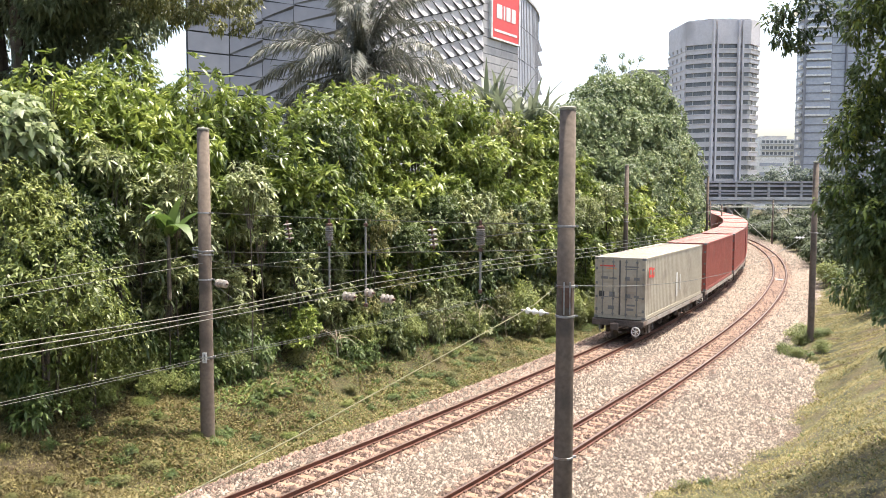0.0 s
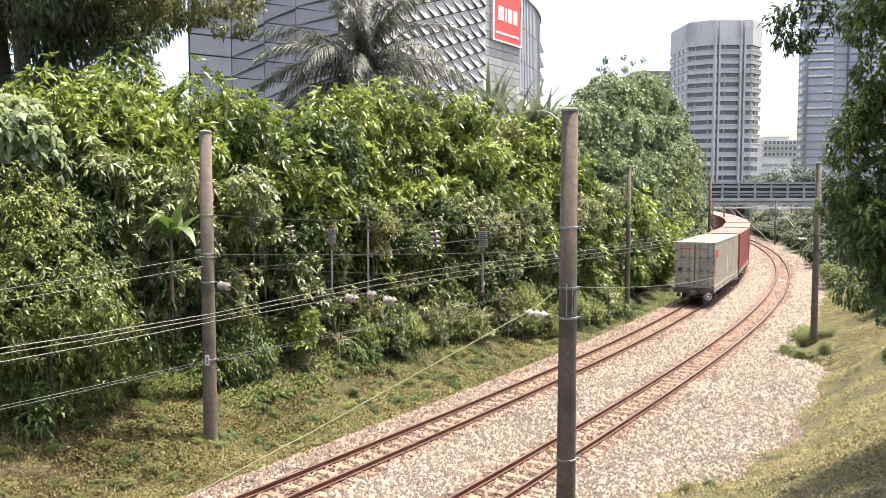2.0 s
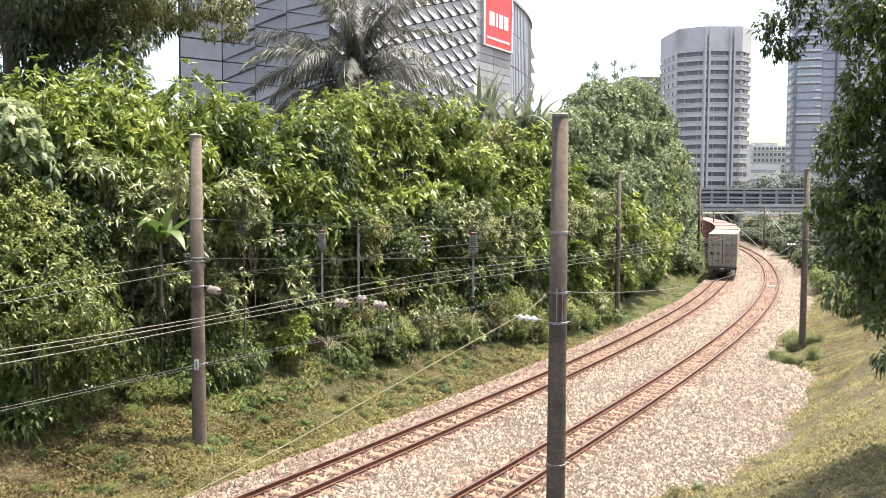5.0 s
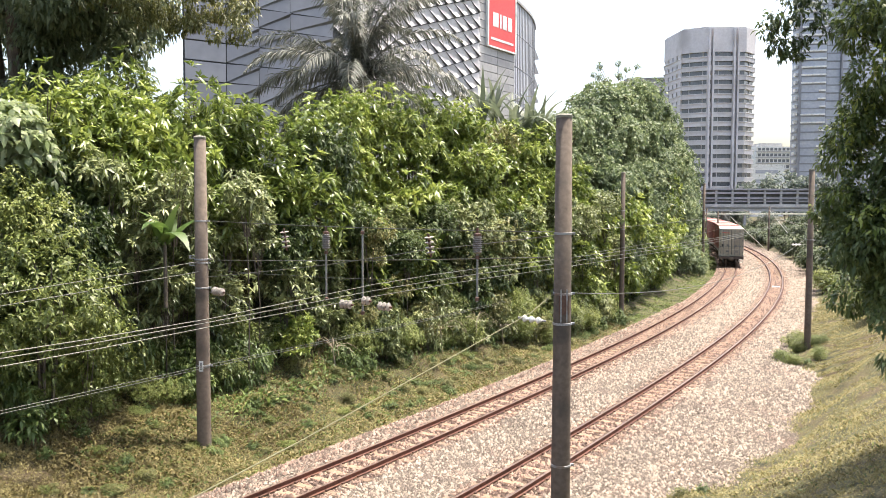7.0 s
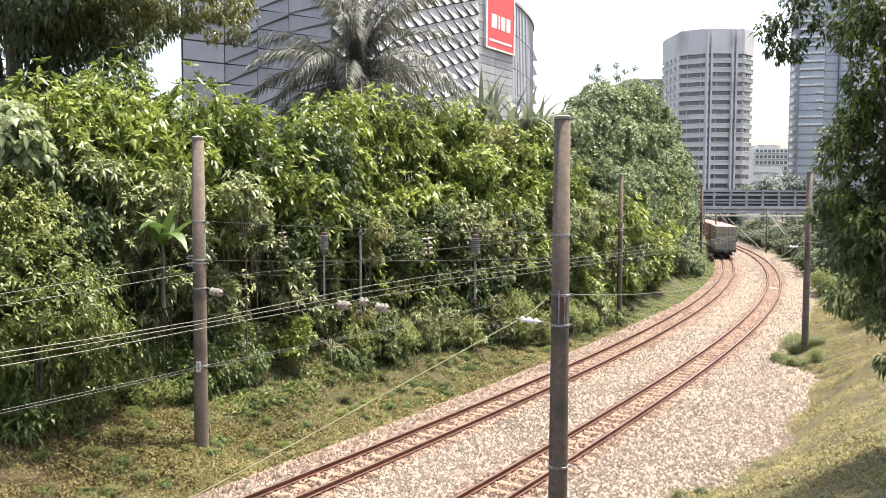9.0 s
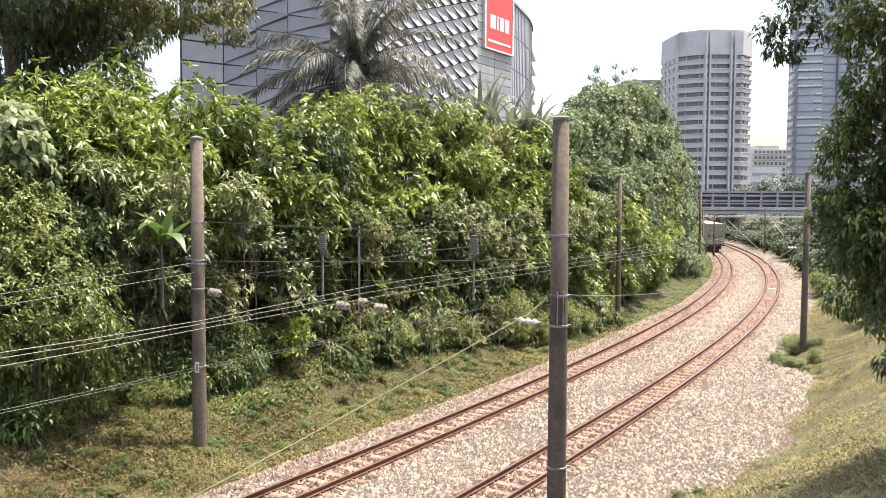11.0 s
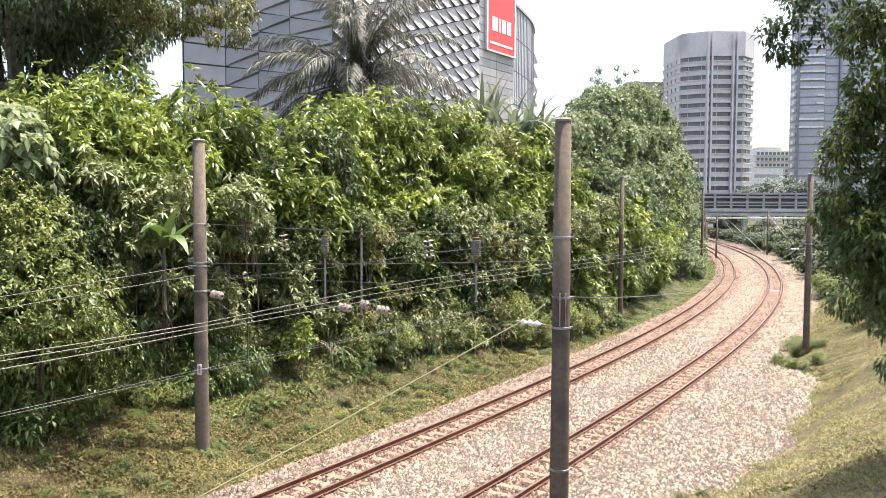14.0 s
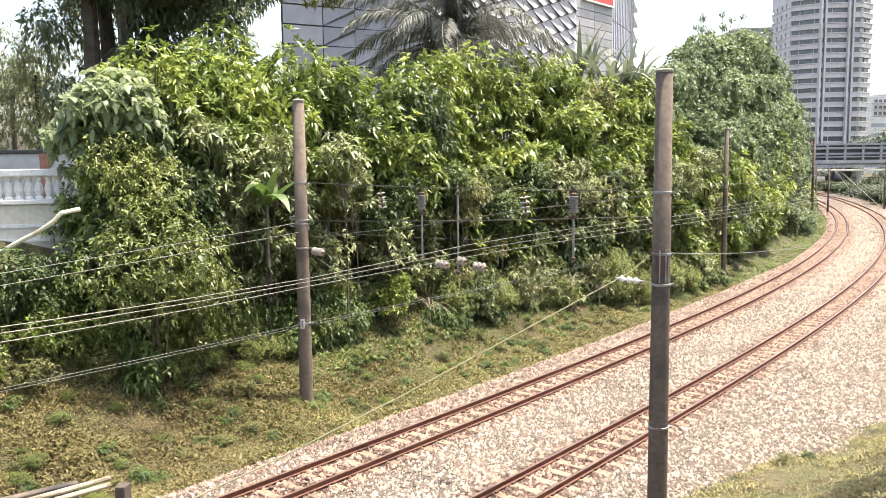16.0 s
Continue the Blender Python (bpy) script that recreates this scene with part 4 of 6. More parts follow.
def shrub_kinds():
    for i in range(4):
        KINDS["leafy", i] = (crown_mesh("leafy_crown", 10 + i, (2.0, 2.0, 2.0), 330, 8, 0.38, 0.34, M["leaf"], lumps=17, droop=0.3, lump_r=(0.24, 0.46)), stems_mesh("stem", i, 2.6, 1.0))
    for i in range(2):
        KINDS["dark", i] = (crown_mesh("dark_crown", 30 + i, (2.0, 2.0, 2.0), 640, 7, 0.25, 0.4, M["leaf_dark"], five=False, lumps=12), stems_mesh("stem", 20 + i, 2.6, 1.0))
    for i in range(2):
        KINDS["broad", i] = (crown_mesh("broad_crown", 50 + i, (2.0, 2.0, 2.0), 400, 5, 0.36, 0.8, M["leaf_broad"], droop=0.7, lumps=14), stems_mesh("stem", 40 + i, 2.6, 1.0))
    for i in range(3):
        KINDS["far", i] = (crown_mesh("far_crown", 70 + i, (2.0, 2.0, 2.0), 560, 6, 0.22, 0.62, M["leaf_far_hazed"], five=False, lumps=26, lump_r=(0.2, 0.34), fill=0.15, droop=0.35), stems_mesh("stem", 60 + i, 2.6, 1.0))
    for i in range(2):
        KINDS["low", i] = (crown_mesh("low_crown", 130 + i, (2.0, 2.0, 2.0), 170, 6, 0.46, 0.32, M["leaf_low"], five=False, droop=0.7), stems_mesh("stem", 120 + i, 2.6, 1.0))
        KINDS["screen", i] = (crown_mesh("screen_crown", 150 + i, (2.0, 2.0, 2.0), 190, 5, 0.5, 0.5, M["leaf_screen"], five=False, lumps=14), stems_mesh("stem", 140 + i, 2.6, 1.0))
    for i in range(2):
        KINDS["vine", i] = (crown_mesh("vine_crown", 110 + i, (2.0, 2.0, 2.0), 950, 7, 0.15, 0.36, M["leaf_vine"], five=False, lumps=20, droop=0.4, fill=0.2), stems_mesh("stem", 100 + i, 2.6, 1.0))
    for i in range(3):
        KINDS["star", i] = (crown_mesh("star_crown", 210 + i, (2.0, 2.0, 2.0), 120, 9, 0.5, 0.3, M["leaf_sprig"], lumps=24, droop=0.4, lump_r=(0.1, 0.34)), stems_mesh("stem", 200 + i, 3.2, 1.3, 0.025, 8))
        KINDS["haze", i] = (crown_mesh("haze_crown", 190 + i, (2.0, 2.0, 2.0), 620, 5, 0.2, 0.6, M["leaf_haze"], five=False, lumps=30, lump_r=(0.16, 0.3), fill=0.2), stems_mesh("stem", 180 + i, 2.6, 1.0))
        KINDS["sprig", i] = (crown_mesh("sprig_crown", 170 + i, (2.0, 2.0, 2.0), 190, 8, 0.34, 0.36, M["leaf_sprig"], lumps=26, droop=0.35, lump_r=(0.1, 0.34)), stems_mesh("stem", 160 + i, 3.0, 1.3, 0.022, 7))
    for i in range(2):
        KINDS["tan", i] = (crown_mesh("tan_crown", 90 + i, (2.0, 2.0, 2.0), 520, 7, 0.2, 0.4, M["leaf_tan"], five=False), stems_mesh("stem", 80 + i, 2.6, 1.0))


LABELS = {"leafy": ("shrub", "bright green shrub with drooping pointed leaves on the bank", "shrubs on the railway bank"),
          "dark": ("shrub", "dark green shrub with small oval leaves whose colour deepens shaded hollows", "shrubs on the railway bank"),
          "broad": ("shrub", "grey-green shrub with large heart-shaped leaves", "shrubs on the railway bank"),
          "far": ("tree", "rounded tree overgrown with creepers, haze put into its blue-green colour", "trees above the curve"),
          "low": ("shrub", "low green shrub with arching leaves at the foot of the bank", "shrubs on the railway bank"),
          "screen": ("shrub", "dense dark green bush beyond the curve", "bushes outside the curve"),
          "vine": ("shrub", "pale green bush smothered in small-leaved creeper", "shrubs on the railway bank"),
          "haze": ("tree", "distant tree beyond the viaduct with haze put into its grey-green colour", "trees beyond the viaduct"),
          "star": ("shrub", "tall open shrub with star-shaped whorls of long pale leaves", "shrubs on the railway bank"),
          "sprig": ("shrub", "open straggling shrub with thin stems and light leaves", "shrubs on the railway bank"),
          "tan": ("shrub", "yellowing shrub with small dry leaves", "shrubs on the railway bank")}


def shrub(kind, i, x, y, z, size, rot, squash=1.0):
    """One plant standing at its foot."""
    crown, stem = KINDS[kind, i]
    name, label, group = LABELS[kind]
    t = thing(name, label, name, group)
    t.matrix_basis = pose(x, y, z, 0, 0, rot) @ Matrix.Diagonal((size, size, size * squash, 1))
    part("crown", crown, None, t)
    part("stem", stem, None, t)
    return t


def thicket(name, label, category, rows):
    """Many small plants grown into one another: one mesh of all their leaves and stems."""
    V, F, I, mats, n0 = [], [], [], [], 0
    for kind, i, x, y, z, size, rot, squash in rows:
        for me in KINDS[kind, i]:
            me.calc_loop_triangles()
            v, f = np.empty(len(me.vertices) * 3, np.float32), np.empty(len(me.loop_triangles) * 3, np.int32)
            me.vertices.foreach_get("co", v)
            me.loop_triangles.foreach_get("vertices", f)
            m = np.array(pose(x, y, z, 0, 0, rot) @ Matrix.Diagonal((size, size, size * squash, 1)))
            V.append(v.reshape(-1, 3) @ m[:3, :3].T + m[:3, 3])
            F.append(f.reshape(-1, 3) + n0)
            n0 += len(me.vertices)
            if me.materials[0] not in mats:
                mats.append(me.materials[0])
            I.append(np.full(len(F[-1]), mats.index(me.materials[0]), np.int32))
    me = fast_mesh(name, np.concatenate(V), np.concatenate(F), mats[0])
    for m in mats[1:]:
        me.materials.append(m)
    me.polygons.foreach_set("material_index", np.concatenate(I))
    return tagged(new(name, me), label, category, kind="stuff")


TOP_S = np.array([-20, 7.2, 9.6, 14, 21, 25, 30, 36, 45, 55, 65, 75, 85, 95, 105, 114, 124])
TOP_Z = np.array([4.0, 4.6, 10.2, 10.5, 10.8, 11.9, 11.9, 10.9, 12.0, 15.8, 17.0, 16.6, 15.0, 13.6, 11.5, 8.5, 5.0])
# the line where the shrubs meet the grass
FOOT_S = np.array([-20, 4, 12, 16, 20, 27, 30, 33, 40, 48, 62, 85, 124])
FOOT_O = np.array([-7.2, -6.9, -6.8, -6.3, -5.8, -5.3, -4.7, -4.1, -3.1, -2.6, -2.5, -2.4, -2.4])


def on_trunk(sh, z, g, size, r=0.05):
    """A trunk from the crown down to the bank."""
    if z > g + 0.3:
        bm = bmesh.new()
        tube(bm, [(0, 0, 0.4), (0.1, 0.05, (g - z) / size * 0.5), (0, 0, (g - z) / size - 0.4)], r, 6, r * 1.6)
        part("trunk", bm, M["bark"], sh)


def build_hedge():
    rng = random.Random(11)
    shrub_kinds()
    count = {kind: sum(1 for q in KINDS if q[0] == kind) for kind in LABELS}
    low = []
    s = -16.0
    while s < 123:
        far = s > 42
        top = float(np.interp(s, TOP_S, TOP_Z))
        foot = float(np.interp(s, FOOT_S, FOOT_O))
        n_t = 2 if top < 6 else 6
        for k in range(n_t):
            u = k / (n_t - 1)
            # the hollow favours dark-leaved shrubs, so its shade is partly leaf colour
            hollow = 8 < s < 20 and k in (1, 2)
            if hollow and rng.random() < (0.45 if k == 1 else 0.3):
                continue
            if far:
                o = foot - ((1.9 + 1.2 * u) if s < 60 else (2.6 + 0.4 * u)) - (2.4 if s < 60 else 1.5) * max(0.0, u - 0.6) / 0.4
            else:
                o = foot - (((1.0, 2.3, 2.3, 2.2, 2.6, 3.4) if s < 22 else (0.9, 1.8, 2.3, 2.8, 3.3, 4.0))[k] if n_t == 6 else (0.6, 1.4)[k]) - (0.8 if hollow else 0)
            p = tr(s + rng.uniform(-0.8, 0.8) + (1.1 if k % 2 else 0), o + rng.uniform(-0.35, 0.35))
            size = rng.uniform(0.78, 1.15) * (0.5 if k == 0 and not far else 0.72 if k == 0 else 0.95 if not far else 1.2)
            size = size * 0.75 if top < 6 else size
            z_top = 2.6 + (top - 2.6) * u + rng.uniform(-0.45, 0.35) * (0.5 if k == 5 else 1)
            g = gz(p.x, p.y)
            z = max(z_top - 3.5 * size, g - 0.2)
            if far:
                kind = "leafy" if u < 0.5 and rng.random() < 1.1 - 0.9 * u - (s - 42) / 60 else "far"
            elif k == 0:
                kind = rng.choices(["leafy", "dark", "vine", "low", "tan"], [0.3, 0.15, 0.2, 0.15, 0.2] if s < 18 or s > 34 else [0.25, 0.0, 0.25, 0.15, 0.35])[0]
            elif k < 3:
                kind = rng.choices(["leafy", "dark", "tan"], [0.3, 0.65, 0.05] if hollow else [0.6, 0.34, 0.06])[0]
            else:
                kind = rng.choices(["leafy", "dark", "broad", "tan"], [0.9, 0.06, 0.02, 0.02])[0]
            sh = shrub(kind, rng.randrange(count[kind]), p.x, p.y, z, size, rng.uniform(0, 360), rng.uniform(0.95, 1.2))
            on_trunk(sh, z, g, size)
        # straggling growth in the shade under the canopy
        for q in range(5 if 6 < s < 44 else 0):
            z = 1.2 + 1.0 * q + rng.uniform(-0.4, 0.4)
            p = tr(s + rng.uniform(-1.1, 1.1), foot - rng.uniform(0.7, 1.9) - (0.3 if q < 2 else 0))
            g, size = gz(p.x, p.y), rng.uniform(0.5, 0.8)
            z = max(z - 0.4, g - 0.2)
            kind = rng.choices(["sprig", "tan", "dark"], [0.78, 0.1, 0.12])[0]
            sh = shrub(kind, rng.randrange(count[kind]), p.x, p.y, z, size, rng.uniform(0, 360), rng.uniform(0.7, 1.1))
            on_trunk(sh, z, g, size, 0.025)
        for q in range(5 if 21 < s < 42 else 0):
            p = tr(s + rng.uniform(-1.1, 1.1), foot - rng.uniform(0.1, 0.9))
            kind = rng.choices(["sprig", "vine", "tan"], [0.3, 0.52, 0.18])[0]
            shrub(kind, rng.randrange(count[kind]), p.x, p.y, gz(p.x, p.y) - 0.2, rng.uniform(0.35, 0.62), rng.uniform(0, 360), rng.uniform(0.8, 1.3))
        # low growth along the foot of the bank
        for q in range(3 if s < 46 else 0):
            p = tr(s + rng.uniform(-1, 1) + 1.1 * q, foot - 0.3 - 0.55 * q + rng.uniform(-0.45, 0.35))
            low.append((rng.choices(["low", "dark", "tan"], [0.66, 0.14, 0.2])[0], rng.randrange(2), p.x, p.y, gz(p.x, p.y) - 0.25, rng.uniform(0.28, 0.5), rng.uniform(0, 360), rng.uniform(0.7, 1.1)))
        s += 2.2 if not far else 3.0
    for k in range(230):
        s = 3 + 42 * rng.random() ** 1.2
        p = tr(s, rng.uniform(float(np.interp(s, FOOT_S, FOOT_O)), -3.0))
        low.append((rng.choices(["low", "vine", "tan"], [0.4, 0.2, 0.4])[0], rng.randrange(2), p.x, p.y, gz(p.x, p.y) - 0.08, rng.uniform(0.1, 0.19), rng.uniform(0, 360), rng.uniform(0.35, 0.7)))
    front = random.Random(52)
    for k in range(44):
        s = front.uniform(6.0, 15.5)
        p = tr(s, front.uniform(-7.8, -6.55) + 0.1 * max(0, s - 11) / 4)
        low.append((front.choices(["vine", "low"], [0.75, 0.25])[0], front.randrange(2), p.x, p.y, gz(p.x, p.y) - 0.15, front.uniform(0.26, 0.5), front.uniform(0, 360), front.uniform(0.8, 1.2)))
    thicket("low_shrubs", "low arching green and yellowing growth at the foot of the bank", "undergrowth", low)
    for k in range(22):
        s = 72 + k * 2.5
        for o, a, b in ((-2.7, 0.3, 0.45), (-3.6, 0.7, 0.95)):
            if s < 77 and o > -3:
                continue
            p = tr(s + rng.uniform(-0.8, 0.8), o - 0.4 * rng.random() - (0.5 if s < 77 else 0))
            shrub("far", rng.randrange(3), p.x, p.y, gz(p.x, p.y) - 0.3, rng.uniform(a, b), rng.uniform(0, 360), rng.uniform(0.85, 1.2))
    for s, o, sz in ((78.5, -4.1, 0.85), (82.0, -3.6, 0.7), (75.0, -4.8, 0.8)):
        p = tr(s, o)
        shrub("vine", int(s) % 2, p.x, p.y, gz(p.x, p.y) - 0.2, sz, s * 40)
    # creeper-covered bushes and a large-leaved one at the near end
    for kind, x, y, z, size in (("vine", -10.5, 21.9, 2.0, 1.25), ("vine", -11.8, 21.8, 0.9, 1.1), ("vine", -9.7, 23.0, 1.0, 0.9), ("vine", -11.5, 22.7, 4.2, 1.0), ("vine", -12.1, 20.9, 0.3, 0.55), ("vine", -11.0, 21.9, 0.3, 0.6), ("vine", -10.2, 22.9, 0.3, 0.55), ("vine", -13.1, 20.9, 0.9, 0.8), ("broad", -12.3, 23.6, 7.0, 0.8), ("broad", -13.2, 23.8, 6.4, 0.7), ("broad", -11.9, 24.6, 6.6, 0.6), ("leafy", -11.9, 25.2, 7.6, 0.9), ("leafy", -11.8, 31.0, 9.0, 0.9), ("leafy", -10.9, 32.0, 7.3, 0.9)):
        sh = shrub(kind, int(size * 20) % 2, x, y, z, size, x * 50)
        g = gz(x, y)
        if z > g + 0.3:
            part("trunk", tube(bmesh.new(), [(0, 0, 0.6), (0.1, 0.05, (g - z) / size * 0.5), (0, 0, (g - z) / size - 0.4)], 0.06, 6, 0.09), M["bark"], sh)
    for k, (x, y, z, size) in enumerate(((-9.9, 24.9, 6.4, 0.6), (-9.1, 25.0, 5.0, 0.55), (-8.2, 25.7, 6.0, 0.6), (-9.6, 24.8, 3.9, 0.5), (-7.6, 26.2, 4.6, 0.5), (-6.3, 27.2, 6.2, 0.55), (-8.4, 25.4, 3.4, 0.5))):
        on_trunk(shrub("star", k % 3, x, y, z, size, k * 71), z, gz(x, y), size, 0.03)
    # round seed heads on stalks above the far trees
    t = thing("tree", "slender tree with round seed heads on bare stalks", "tree")
    p0 = tr(68, -9.0)
    part("trunk", tube(bmesh.new(), [(p0.x, p0.y, gz(p0.x, p0.y) - 0.5), (p0.x + 0.2, p0.y, 10), (p0.x, p0.y, 17)], 0.16, 7, 0.06), M["bark"], t)
    for k in range(20):
        a = rng.uniform(0, 6.28)
        e = (p0.x + 3.0 * rng.uniform(-1, 1), p0.y + 1.5 * math.sin(a), 17.6 + rng.uniform(-1.2, 1.6))
        part("stalk", tube(bmesh.new(), [(p0.x + (e[0] - p0.x) * 0.6, p0.y, e[2] - 1.6), (e[0], e[1], e[2])], 0.02, 4), M["bark"], t)
        part("seed_head", cloud("seed_head", 300 + k, [(e[0], e[1], e[2], 0.27)], 700, 3, 0.13, 0.5, M["leaf_far_hazed"]), None, t)


def build_dry_branches():
    """Bleached dead branches and fronds lying on the shrubs at the foot of the bank."""
    rng = random.Random(17)
    for s, o, z in ((25.5, -5.3, 1.5), (28.0, -5.0, 2.0), (30.0, -4.6, 1.2), (19.0, -6.0, 1.0)):
        p = tr(s, o)
        t = thing("dry_branch", "bleached dead branch with bare arching twigs in the shrubs", "branch", "dead branches on the bank", at=pose(p.x, p.y, gz(p.x, p.y) + z * 0.5, 0, 0, rng.uniform(0, 360)))
        part("stem", tube(bmesh.new(), [(0, 0, -z * 0.6), (0.1, 0.05, 0.2), (0.15, 0.1, 0.5)], 0.025, 5, 0.015), M["dry_twig"], t)
        for k in range(9):
            a = k * 0.7 + rng.uniform(-0.3, 0.3)
            r, h = rng.uniform(0.6, 1.3), rng.uniform(0.2, 0.6)
            pts = [(0.1 + r * u * math.cos(a), 0.05 + r * u * math.sin(a), 0.3 + h * math.sin(2.6 * u) - 0.35 * u * u) for u in (0, 0.25, 0.5, 0.75, 1.0)]
            part("twig", tube(bmesh.new(), pts, 0.014, 4, 0.005), M["dry_twig"], t)


def grass_patch(name, s0, s1, o0, o1, count, h, material, label, seed, bias=1.0, power=1.0):
    """Blades and low weeds over a stretch of bank."""
    rng = np.random.default_rng(seed)
    s = s0 + (s1 - s0) * rng.random(count) ** power
    o = o0 + (o1 - o0) * rng.random(count) ** bias
    o = o + (0.95 * np.clip((s - 35) / 20, 0, 1) if o1 < 0 else 0)
    x = np.interp(s, LS, LX) + o * np.cos(np.interp(s, LS, LT))
    y = np.interp(s, LS, LY) - o * np.sin(np.interp(s, LS, LT))
    clump = 0.5 + 0.5 * np.sin(x * 1.7 + 2 * np.sin(y * 1.1)) * np.sin(y * 1.9 + 1.5 * np.sin(x * 0.8))
    keep = (rng.random(count) < 0.6 + 0.4 * clump)
    x, y, clump = x[keep], y[keep], clump[keep]
    n = len(x)
    z = ground_z(x, y) + 0.01
    a = rng.uniform(0, 6.28, n)
    d = np.stack([np.cos(a), np.sin(a), rng.uniform(0.5, 2.2, n)], 1)
    ln = h * rng.uniform(0.4, 1.3, n) * (0.6 + 0.8 * clump)
    v, f = leaves(np.stack([x, y, z], 1), d, ln, ln * rng.uniform(0.1, 0.24, n), rng.uniform(0.2, 0.9, n), rng, False)
    tagged(new(name, fast_mesh(name, v, f, material)), label, "grass", kind="stuff")


def build_grass():
    grass_patch("weeds", 0, 44, -8.0, -2.3, 170000, 0.22, M["grass_dry"], "dry yellow-green weeds on the left bank", 1, power=1.3)
    grass_patch("dry_grass", 1, 13, -7.2, -2.6, 45000, 0.2, M["grass_dry"], "dry brownish grass at the near end of the bank", 6)
    grass_patch("creeping_weeds", 8, 110, -6.0, -2.1, 90000, 0.19, M["grass_green"], "fresh green weeds along the ballast", 2, power=1.2)
    grass_patch("undergrowth", 12, 62, -8.2, -5.2, 15000, 0.4, M["leaf_low"], "ragged leafy undergrowth at the foot of the shrubs", 5, power=1.2)
    grass_patch("grass", 4, 60, 7.0, 14, 170000, 0.15, M["grass_lawn"], "short dry grass on the slope beside the ballast", 3)
    grass_patch("lawn", 4, 80, 7.4, 14, 16000, 0.13, M["grass_green"], "short green grass on the slope", 4)


def cloud(name, seed, lumps, density, per, length, width, material, droop=0.7, five=False):
    """Leaves on the skins of given lumps (x, y, z, r)."""
    rng = np.random.default_rng(seed)
    V, F, n0 = [], [], 0
    for x, y, z, r in lumps:
        k = max(6, int(density * r * r))
        d = rng.normal(0, 1, (k, 3))
        d /= np.linalg.norm(d, axis=1, keepdims=True)
        pos = np.array([x, y, z]) + d * r * (1 - 0.45 * rng.random((k, 1)) ** 2) * np.array([1, 1, 0.8])
        dirs = np.repeat(d, per, 0) * 0.7 + rng.normal(0, 0.7, (k * per, 3))
        ln = length * rng.uniform(0.6, 1.25, k * per)
        v, f = leaves(np.repeat(pos, per, 0) + rng.normal(0, length * 0.2, (k * per, 3)), dirs, ln, ln * width, droop * rng.uniform(0.4, 1.3, k * per), rng, five)
        V.append(v)
        F.append(f + n0)
        n0 += len(v)
    return fast_mesh(name, np.concatenate(V), np.concatenate(F), material)


def limb_path(a, b, rng, wob=0.3):
    a, b = Vector(a), Vector(b)
    return [a] + [a.lerp(b, u) + Vector((rng.uniform(-wob, wob), rng.uniform(-wob, wob), rng.uniform(0, wob))) for u in (0.25, 0.5, 0.75)] + [b]


